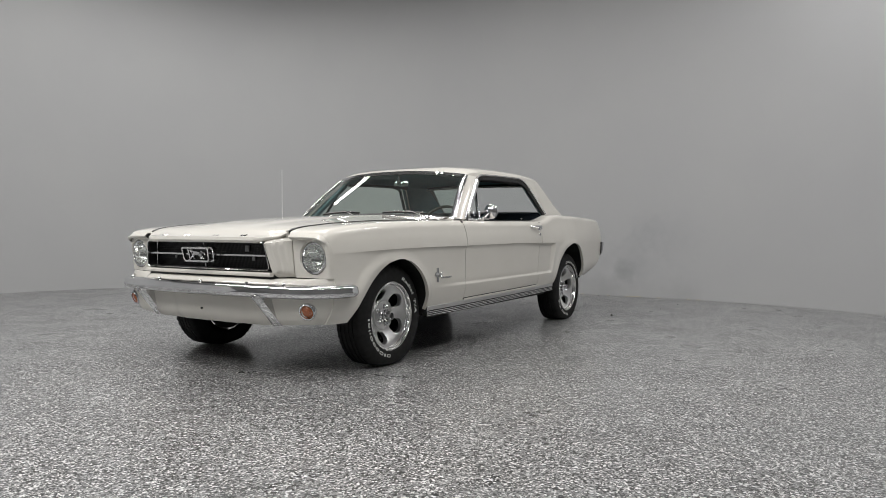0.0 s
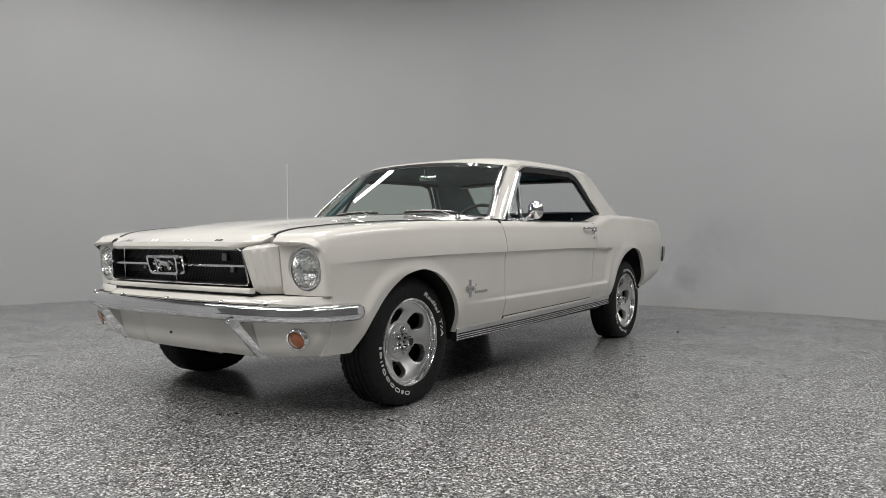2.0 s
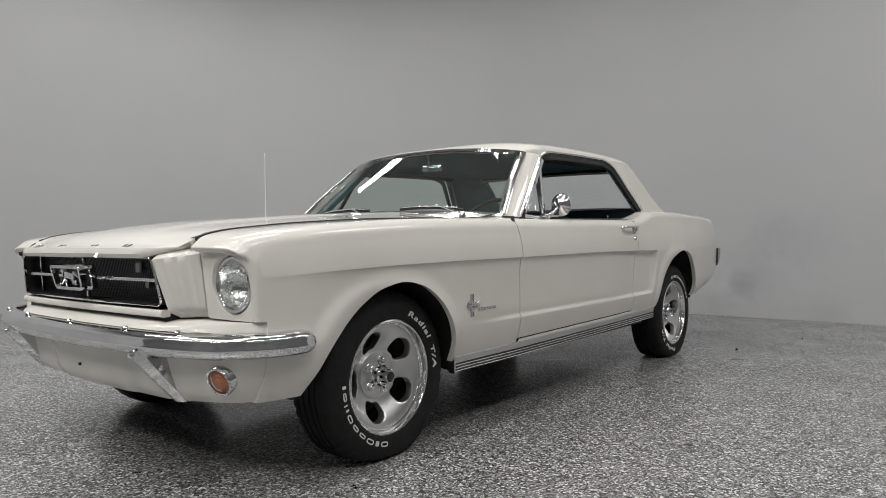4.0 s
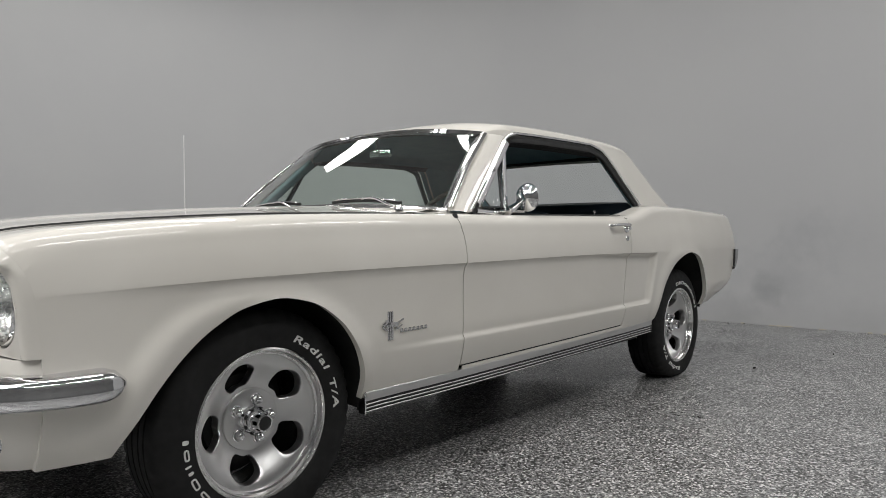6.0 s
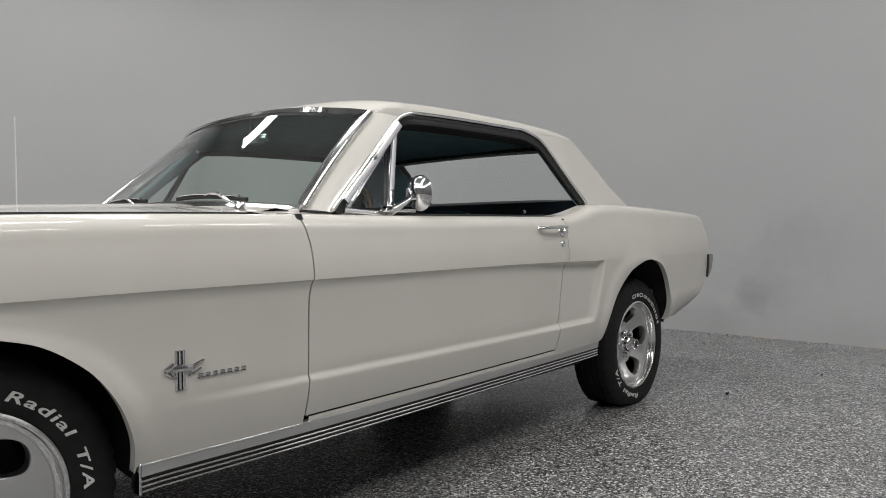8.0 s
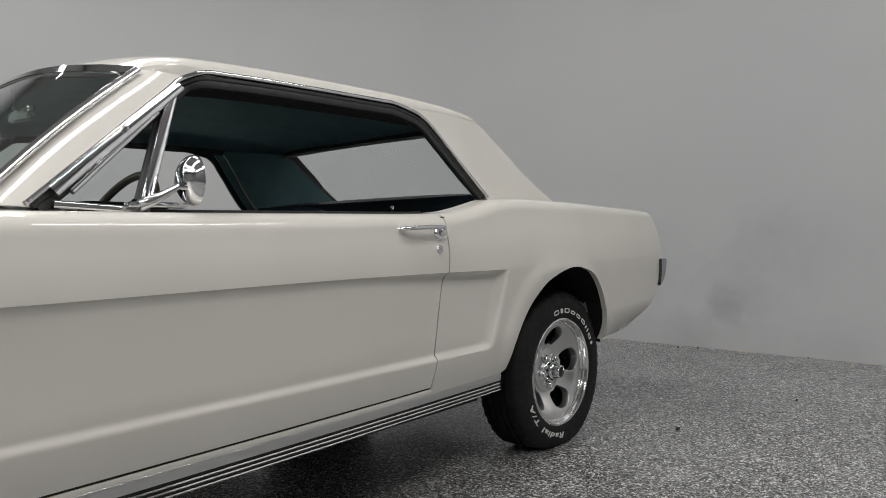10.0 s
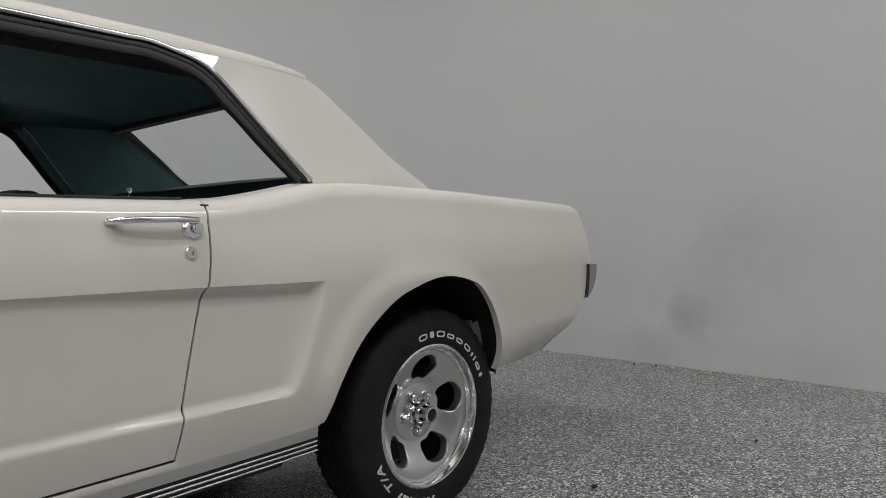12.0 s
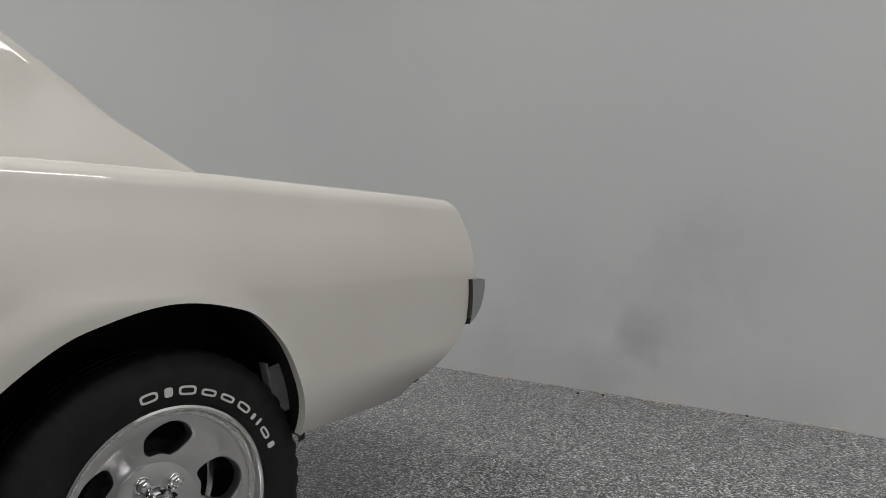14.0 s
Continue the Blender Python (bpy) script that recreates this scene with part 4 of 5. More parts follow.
for s in (-1, 1):
    bm = bmesh.new()
    sweep(bm, [Vector((grille_x(0.47, z) + 0.058, s * (grille_half(z) - 0.012), z)) for z in np.linspace(0.615, 0.757, 8)], rounded(0.006, 0.007, 0.002, 1), (1, 0, 0))
    part("inner_trim", bm, CHROME, grille)

val_x = curve_through(((0.0, -0.685), (0.3, -0.68), (0.5, -0.67), (0.62, -0.655), (0.70, -0.636), (0.76, -0.608), (0.80, -0.570), (0.822, -0.522)))
bm = bmesh.new()
rows = []
for y in np.linspace(-0.822, 0.822, 61):
    ay = abs(y)
    zb = mix(0.318, 0.336, smooth(0.4, 0.8, ay))
    row = []
    for j, t in enumerate(np.linspace(0, 1, 13)):
        z = mix(0.53, zb, t)
        lean = (0.045 * max(0, t - 0.15) ** 1.3 + 0.02 * smooth(0.85, 1.0, t)) * (1 - 0.6 * smooth(0.6, 0.82, ay))
        plate = 0.012 * (1 - smooth(0.23, 0.27, ay)) * smooth(0.12, 0.2, t)
        yy = y * mix(1 - 0.02 * t * t, (side_y(-0.53, z) - 0.003) / 0.822, smooth(0.45, 0.8, ay))
        row.append(Vector((val_x(ay) + lean - plate, yy, z)))
    inward = 1 - 0.97 * smooth(0.55, 0.78, ay)
    row.append(row[-1] + Vector((0.03 * inward, 0, 0.006)))
    row.append(row[-1] + Vector((0.10 * inward, 0, 0.02)))
    rows.append(row)
grid(bm, rows)
valance = part("front_valance", bm, PAINT, car, "", 45)
for y, z in ((0.0, 0.392), (-0.10, 0.47), (0.10, 0.47)):
    bm = bmesh.new()
    lathe(bm, [(0.0, -0.004), (0.005, -0.003), (0.006, 0.004)], 10, "x", (val_x(abs(y)) - 0.01, y, z))
    part("plate_screw", bm, BLACK, valance)

half = [(-0.382, 0.842, 0.507), (-0.45, 0.848, 0.508), (-0.53, 0.832, 0.509), (-0.605, 0.785, 0.51), (-0.67, 0.69, 0.51), (-0.72, 0.5, 0.512), (-0.745, 0.25, 0.513)]
path = ease_path(half + [(-0.75, 0.0, 0.513)] + [(x, -y, z) for x, y, z in reversed(half)], 110)
section = [(-0.016, -0.036), (0.0, -0.038), (0.012, -0.034), (0.021, -0.026), (0.026, -0.015), (0.027, -0.004), (0.022, 0.003), (0.024, 0.011), (0.020, 0.020), (0.011, 0.028), (-0.002, 0.033), (-0.022, 0.034), (-0.022, 0.026), (-0.004, 0.02), (-0.002, -0.02)]
bm = bmesh.new()
sweep(bm, path, section, scale=lambda t: 0.3 + 0.7 * min(1.0, math.sqrt(min(t, 1 - t) / 0.016)))
bumper = part("front_bumper", bm, CHROME, car, "chrome blade bumper wrapping round the corners", 50)
for y in (-0.62, -0.40, -0.06, 0.30, 0.62):
    bm = bmesh.new()
    k = min(path, key=lambda p: abs(p.y - y) + (1 if p.x > -0.5 else 0))
    lathe(bm, [(0.0, 0.012), (0.006, 0.011), (0.010, 0.006), (0.011, 0.0)], 14, "z", (k.x + 0.0, y, k.z + 0.031))
    part("bumper_bolt", bm, CHROME, bumper)
for s in (-1, 1):
    bm = bmesh.new()
    y = s * 0.475
    rows = []
    for t in np.linspace(0, 1, 12):
        c = Vector((mix(-0.735, -0.612, t ** 1.1), y + s * 0.015 * t, mix(0.49, 0.322, t)))
        w = mix(0.022, 0.038, t)
        dp = mix(0.03, 0.012, t)
        rows.append([c + Vector((0.05, w * s * 1.1, 0.03)), c + Vector((0.0, w * s, 0)), c + Vector((-dp, 0.006 * s, -0.004)), c + Vector((-dp, -0.006 * s, -0.004)), c + Vector((0.0, -w * s, 0)), c + Vector((0.05, -w * s * 1.1, 0.03))])
    vs = grid(bm, rows, closed=True)
    bm.faces.new(vs[-1])
    bm.faces.new(list(reversed(vs[0])))
    guard = part("bumper_guard", bm, TRIM, bumper, "tapered grey metal bumper guard", 30)
    bm = bmesh.new()
    lathe(bm, [(0.0, -0.012), (0.008, -0.010), (0.011, -0.002), (0.011, 0.006)], 14, "x", (-0.752, y, 0.476))
    part("guard_bolt", bm, CHROME, bumper)
    # turn signal lamp
    bm = bmesh.new()
    at = (val_x(0.705) + 0.022, s * 0.708, 0.408)
    m = Matrix.Translation(at) @ pose(0, 0, 0, 0, -19, -s * 13)
    lathe(bm, [(0.046, 0.02), (0.046, -0.008), (0.043, -0.013), (0.037, -0.012), (0.035, 0.0)], 32, "x")
    bmesh.ops.transform(bm, matrix=m, verts=bm.verts)
    sig = part("turn_signal", bm, CHROME, car, "round amber lamp in a chrome ring")
    bm = bmesh.new()
    lathe(bm, [(0.0, -0.015), (0.012, -0.014), (0.013, -0.0125), (0.024, -0.011), (0.025, -0.0095), (0.035, -0.003)], 32, "x")
    bmesh.ops.transform(bm, matrix=m, verts=bm.verts)
    part("amber_lens", bm, AMBER, sig, "amber ribbed lens")

# rear bumper and its wrapped ends
bm = bmesh.new()
BUMPER_END = ((3.668, 0.699), (3.70, 0.702), (3.732, 0.698), (3.731, 0.668), (3.722, 0.636), (3.706, 0.606), (3.684, 0.582), (3.652, 0.561), (3.660, 0.585), (3.667, 0.62), (3.669, 0.66))
rows = []
for y in np.linspace(-1, 1, 33):
    k = 1 - abs(y) ** 6
    end = 1.0 if abs(y) < 0.985 else 0.93
    row = []
    for x, z in BUMPER_END:
        row.append(Vector((3.69 + (x - 3.69) * end + 0.075 * k, 0.802 * y, 0.64 + (z - 0.64) * end)))
    rows.append(row)
vs = grid(bm, rows, closed=True)
bm.faces.new(list(reversed(vs[0])))
bm.faces.new(vs[-1])
# Chrome with a darker base colour, to dim the bright wall reflected in it.
rear_bumper = part("rear_bumper", bm, mottled("dimmed_chrome", (0.36, 0.36, 0.37), (0.48, 0.48, 0.49), 14.0, (0.06, 0.12), 1.0), car, "chrome rear bumper wrapping round the corners", 40)
for s in (-1, 1):
    bm = bmesh.new()
    rows = []
    for z, d in ((0.697, 0.0), (0.66, 0.0005), (0.62, -0.002), (0.585, -0.010)):
        w = mix(0.001, 0.0055, (z - 0.585) / 0.112)
        rows.append([Vector((x, s * y, z)) for x, y in ((3.661 + d, 0.775), (3.667 + d - w, 0.799), (3.667 + d, 0.8035), (3.669 + d, 0.80))])
    grid(bm, rows)
    part("bumper_seal", bm, SEAL, rear_bumper)

# ---- underside, wheel housings and sills ----
bm = bmesh.new()
slab(bm, (3.6, 1.04, 0.14), (1.55, 0, 0.37), 0.02)
slab(bm, (1.9, 1.48, 0.10), (1.32, 0, 0.35), 0.02)
slab(bm, (0.56, 1.36, 0.16), (3.3, 0, 0.47), 0.02)
part("underbody", bm, UNDER, car)
for s in (-1, 1):
    for arch, lo, hi in ((front_arch, -0.385, 0.324), (rear_arch, 2.292, 3.036)):
        bm = bmesh.new()
        rows = []
        mid = (lo + hi) / 2
        for t in np.linspace(-1, 1, 41):
            x = mid + (hi - lo) / 2 * math.sin(t * math.pi / 2)
            z = arch(x)
            d = Vector((x - mid, 0, z - 0.3)).normalized()
            o = Vector((x, 0, z)) + d * 0.028
            yo = side_y(x, min(z + 0.03, 0.7)) - 0.012
            rows.append([Vector((x, s * (yo - 0.008), z + 0.004)), Vector((o.x, s * (yo - 0.02), o.z)), Vector((o.x, s * 0.53, o.z + 0.02)), Vector((mix(o.x, mid, 0.7), s * 0.52, mix(o.z, 0.45, 0.7))), Vector((mid, s * 0.515, 0.36))])
        lowest = [[p + Vector((0, 0, -0.012)) if j < 3 else p for j, p in enumerate(r)] for r in (rows[0], rows[-1])]
        grid(bm, [lowest[0]] + rows + [lowest[1]])
        part("wheel_housing", bm, UNDER, car)
    path = [Vector((x, s * (side_y(x, 0.36) - 0.012), mix(0.318, 0.336, (x - 0.33) / 1.97))) for x in np.linspace(0.332, 2.288, 40)]
    bm = bmesh.new()
    sec = [(-0.02, -0.034), (0.002, -0.032), (0.004, -0.026), (0.004, 0.018), (0.006, 0.019), (0.010, 0.021), (0.010, 0.026), (0.007, 0.030), (-0.02, 0.031)]
    sweep(bm, path, sec if s < 0 else [(-a, q) for a, q in sec])
    rocker = part("rocker_moulding", bm, BLACK, car, "ribbed bright metal sill moulding with black grooves", 25)
    for k in range(4):
        b = -0.030 + k * 0.0108
        sec = [(0.002, b), (0.0085, b + 0.0005), (0.0098, b + 0.0025), (0.0085, b + 0.0048), (0.002, b + 0.0055)]
        if k == 3:
            sec = [(0.002, 0.004), (0.0100, 0.0045), (0.0105, 0.015), (0.0125, 0.021), (0.0115, 0.0285), (0.006, 0.0325), (-0.006, 0.0325)]
        bm = bmesh.new()
        sweep(bm, path, sec if s < 0 else [(-a, q) for a, q in sec])
        part("rib", bm, ALLOY_DULL if k == 3 else ALLOY, rocker)
    bm = bmesh.new()
    slab(bm, (0.006, 0.032, 0.068), (0.330, s * (side_y(0.34, 0.36) - 0.017), 0.3165), 0.002, 1)
    part("end_cap", bm, TRIM, rocker)
    bm = bmesh.new()
    sweep(bm, [Vector((x, s * 0.76, 0.31)) for x in np.linspace(0.42, 2.22, 8)], rounded(0.05, 0.07, 0.01))
    part("sill", bm, UNDER, car)
    # rear spring bracket seen inside the wheel housing
    bm = bmesh.new()
    slab(bm, (0.035, 0.02, 0.17), (2.985, s * 0.60, 0.42), 0.004, 1, pose(0, 0, 0, 0, 18, 0))
    slab(bm, (0.05, 0.06, 0.03), (3.02, s * 0.62, 0.36), 0.006, 1)
    part("spring_bracket", bm, STEEL, car)

# ---- wheels ----
SIDEWALL = curve_through(((0.203, -0.092), (0.214, -0.104), (0.235, -0.1085), (0.262, -0.1075), (0.288, -0.101), (0.305, -0.093)))


def tyre_mesh(flat):
    """A tyre that stands a little flattened on the floor, flat below its axle."""
    bm = bmesh.new()
    n = 144
    half = [(r, SIDEWALL(r)) for r in (0.200, 0.206, 0.212, 0.2135, 0.2165, 0.218, 0.235, 0.25, 0.262, 0.275, 0.288, 0.297)]
    rows = []
    for k in range(n):
        a = 2 * math.pi * k / n
        lug = 0.0045 if k % 3 == 0 else 0.0
        prof = list(half) + [(0.304, -0.0945 + lug), (0.311 - lug, -0.088 + lug), (0.3155 - lug, -0.076)]
        for y0 in (-0.05, -0.018, 0.018, 0.05):
            prof += [(0.3165 + 0.0005, y0 - 0.0045), (0.310, y0 - 0.004), (0.310, y0 + 0.004), (0.3165 + 0.0005, y0 + 0.0045)]
        prof += [(r, -y) for r, y in reversed(prof[:15])]
        rows.append([Vector((r * math.sin(a), y, r * math.cos(a))) for r, y in prof])
    rows.append(rows[0])
    grid(bm, rows)
    for v in bm.verts:
        if v.co.y > -0.06:
            v.co.y = -0.06 + (v.co.y + 0.06) * 0.85
    for v in bm.verts:
        low = -v.co.z - (flat - 0.03)
        if low > 0:
            v.co.z = -(flat - 0.03) - min(low * 0.6, 0.03)
            if v.co.y < -0.085:
                v.co.y -= 0.006 * smooth(0.0, 0.03, low)
    return mesh_of(bm, "tyre", RUBBER, 35)


def on_sidewall(u, v, r0, a0, lift):
    r = r0 + v
    a = a0 + u / (r0 + 0.012)
    return Vector((r * math.sin(a), SIDEWALL(r) - lift, r * math.cos(a)))


def lettering(text, size, r0, a0, width):
    """Raised white words bent round the sidewall, clockwise, tops outward."""
    cu = bpy.data.curves.new("lettering", "FONT")
    cu.body, cu.size, cu.resolution_u = text, size, 3
    cu.space_character = 1.15
    cu.offset = 0.0005
    cu.shear = 0.18
    ob = bpy.data.objects.new("lettering", cu)
    scene.collection.objects.link(ob)
    flat = bpy.data.meshes.new_from_object(ob)
    bpy.data.objects.remove(ob)
    bm = bmesh.new()
    bm.from_mesh(flat)
    wide = max(v.co.x for v in bm.verts)
    bmesh.ops.subdivide_edges(bm, edges=[e for e in bm.edges if e.calc_length() > 0.012], cuts=1)
    g = bmesh.ops.extrude_face_region(bm, geom=list(bm.faces))
    up = {v for v in g["geom"] if isinstance(v, bmesh.types.BMVert)}
    for v in bm.verts:
        v.co = on_sidewall((v.co.x / wide - 0.5) * width, v.co.y, r0, a0, 0.0016 if v in up else -0.001)
    return mesh_of(bm, "lettering", WHITE_LETTER, 30)


def bar_marks(r0, a0):
    """The maker's mark as plain raised rings and bars of its size."""
    bm = bmesh.new()
    u = -0.178
    for w, h, kind in ((0.022, 0.022, 0), (0.019, 0.022, 3), (0.023, 0.022, 0), (0.021, 0.017, 0), (0.021, 0.017, 0), (0.021, 0.02, 0), (0.009, 0.017, 3), (0.006, 0.021, 3), (0.019, 0.017, 0), (0.013, 0.02, 3)):
        w *= 1.6 if kind == 0 else 0.9
        h *= 0.84
        t = 0.0042
        n, loops = 20, []
        for inset in (0.0, t):
            for lift in (-0.001, 0.0016):
                loop = []
                for k in range(n):
                    a = 2 * math.pi * k / n
                    c, d = math.cos(a), math.sin(a)
                    e = (abs(c) ** 4 + abs(d) ** 4) ** -0.25
                    half_w, half_h = w / 2 - inset, h / 2 - inset
                    loop.append(on_sidewall(u + w / 2 + c * e * half_w, h / 2 + d * e * half_h, r0, a0, lift))
                loops.append(loop)
        rows = [loops[0], loops[1]] if kind == 3 else [loops[0], loops[1], loops[3], loops[2]]
        vs = grid(bm, rows, closed=True)
        if kind == 3:
            bm.faces.new(vs[-1])
        u += w + 0.0128
    return mesh_of(bm, "raised_mark", WHITE_LETTER, 30)


def disc_y(r):
    return -0.075 + 0.046 * smooth(0.178, 0.082, r)


def rim_mesh():
    bm = bmesh.new()
    lathe(bm, [(0.186, 0.09), (0.180, 0.05), (0.174, -0.02), (0.1745, -0.050), (0.177, -0.0575), (0.1795, -0.060), (0.181, -0.066), (0.1815, -0.078), (0.1835, -0.082), (0.189, -0.084), (0.1905, -0.088), (0.1915, -0.100), (0.194, -0.1045), (0.199, -0.1055), (0.2035, -0.103), (0.205, -0.097), (0.203, -0.088)], 96)
    bmesh.ops.scale(bm, vec=(1.03, 1, 1.03), verts=bm.verts)
    return mesh_of(bm, "wheel", ALLOY, 30)


def disc_mesh():
    bm = bmesh.new()
    n = 48
    for q in range(5):
        c = 2 * math.pi * q / 5
        hole, outer = [], []
        for k in range(n):
            a = 2 * math.pi * k / n
            ca, sa = math.cos(a), math.sin(a)
            e = (abs(ca) ** 2.8 + abs(sa) ** 2.8) ** (-1 / 2.8)
            th, rr = ca * e * 0.345, sa * e * 0.034
            th *= 1.0 + 0.10 * (rr / 0.034)
            rr += 0.005 * math.cos(th / 0.345 * math.pi) - 0.002
            hole.append((th, 0.130 + rr))
            t = min(0.6283 / max(abs(ca), 1e-6), (1.0 / max(abs(sa), 1e-6)) * 0.6283)
            uo, vo = ca * t / 0.6283, sa * t / 0.6283
            outer.append((uo * 0.62832, 0.130 + (vo * 0.0525 if vo > 0 else vo * 0.046)))

        def place(th, r, dy=0.0):
            return Vector((r * math.sin(th + c), disc_y(r) + dy, r * math.cos(th + c)))
        rows = []
        for dy, f in ((0.03, -0.015), (0.006, -0.02), (0.0015, 0.0), (0.0, 0.05)):
            rows.append([place(mix(h[0], o[0], f), mix(h[1], o[1], f), dy) for h, o in zip(hole, outer)])
        for f in (0.2, 0.4, 0.6, 0.8, 1.0):
            rows.append([place(mix(h[0], o[0], f), mix(h[1], o[1], f)) for h, o in zip(hole, outer)])
        grid(bm, rows, closed=True)
    lathe(bm, [(0.0842, -0.0280), (0.0838, -0.0325), (0.0825, -0.0355), (0.080, -0.0365), (0.05, -0.037), (0.0, -0.037)], 60)
    bmesh.ops.scale(bm, vec=(1.045, 1, 1.045), verts=bm.verts)
    return mesh_of(bm, "disc", ALLOY_DULL, 32)


def cap_mesh():
    bm = bmesh.new()
    prof = [(0.036, -0.075), (0.0365, -0.080), (0.034, -0.083), (0.0315, -0.085), (0.0315, -0.091), (0.029, -0.095), (0.0255, -0.098), (0.0225, -0.112), (0.021, -0.1145), (0.0175, -0.115), (0.0165, -0.113), (0.0, -0.1125)]
    lathe(bm, [(r, -0.058 + (y + 0.075) * 1.62) for r, y in prof], 40)
    bmesh.ops.scale(bm, vec=(1.12, 1, 1.12), verts=bm.verts)
    return mesh_of(bm, "centre_cap", CHROME, 30)


def cap_badge():
    bm = bmesh.new()
    lathe(bm, [(0.0, -0.1215), (0.014, -0.1212), (0.0185, -0.1202)], 24)
    return mesh_of(bm, "cap_badge", BLACK, 30)


def nut_mesh():
    bm = bmesh.new()
    lathe(bm, [(0.0145, -0.058), (0.0145, -0.061), (0.0125, -0.062), (0.0118, -0.063)], 24)
    rows = []
    for r, y in ((0.0115, -0.062), (0.0112, -0.074), (0.009, -0.0795), (0.005, -0.082), (0.0, -0.0825)):
        rows.append([Vector((r * math.sin(2 * math.pi * k / 6), y, r * math.cos(2 * math.pi * k / 6))) for k in range(6)])
    grid(bm, rows, closed=True)
    bmesh.ops.scale(bm, vec=(1.15, 1, 1.15), verts=bm.verts)
    return mesh_of(bm, "lug_nut", CHROME, 40)


def drum_mesh():
    bm = bmesh.new()
    lathe(bm, [(0.0, -0.020), (0.11, -0.019), (0.125, -0.014), (0.128, 0.03), (0.172, 0.04), (0.178, 0.075), (0.0, 0.08)], 40)
    return mesh_of(bm, "brake_drum", UNDER, 30)


def hole_mesh():
    bm = bmesh.new()
    slab(bm, (0.011, 0.004, 0.013), (0, 0, 0), 0.0018, 2)
    return mesh_of(bm, "cap_slot", BLACK, 30)


RIM, DISC, CAP, BADGE, NUT, DRUM, SLOT = rim_mesh(), disc_mesh(), cap_mesh(), cap_badge(), nut_mesh(), drum_mesh(), hole_mesh()
WORDS = [lettering("Radial", 0.030, 0.2345, radians(187 - 14.6), 0.168), lettering("T/A", 0.030, 0.2345, radians(187 + 23.0), 0.096)]
MARK = bar_marks(0.230, 0.0)


def sub(name, data, parent, m=None, label=""):
    o = new(name, data)
    o.parent = parent
    o.matrix_basis = m or Matrix.Identity(4)
    return tagged(o, label)


HUB_DEPTH = 0.022
HUBS = {0.004: (0.323, 0.95), AXLE: (0.290, 0.995)}
TYRES = {x: tyre_mesh((z - floor_z(x)) / big) for x, (z, big) in HUBS.items()}
for x, s, slots, marks, wy in ((0.004, -1, -21, 229, 0.685), (AXLE, -1, 8, 27, 0.69), (0.004, 1, 20, 100, 0.685), (AXLE, 1, -15, 300, 0.69)):
    hub, big = HUBS[x]
    face = pose(x, s * wy, hub, 0, 0, 0 if s < 0 else 180) @ Matrix.Diagonal((big, 1, big, 1))
    w = sub("wheel", RIM, car, face @ pose(0, 0, 0, 0, slots, 0), "polished slotted alloy wheel with chrome lug nuts")
    sub("disc", DISC, w)
    t = sub("tyre", TYRES[x], w, pose(0, 0, 0, 0, -slots, 0), "black tyre with raised white lettering")
    for data, nm in ((WORDS[0], "lettering"), (WORDS[1], "lettering"), (MARK, "raised_mark")):
        sub(nm, data, w, pose(0, 0, 0, 0, marks - slots, 0))
    sunk = pose(0, HUB_DEPTH, 0)
    sub("centre_cap", CAP, w, sunk)
    sub("cap_badge", BADGE, w, sunk)
    for k in range(8):
        a = 2 * math.pi * k / 8
        sub("cap_slot", SLOT, w, pose(0, 0, 0, 0, math.degrees(a), 0) @ pose(0, HUB_DEPTH - 0.079, 0.0362, 72, 0, 0))
    for k in range(5):
        a = 2 * math.pi * (k + 0.5) / 5
        sub("lug_nut", NUT, w, pose(0.057 * math.sin(a), HUB_DEPTH, 0.057 * math.cos(a)))
    sub("brake_drum", DRUM, w, sunk)

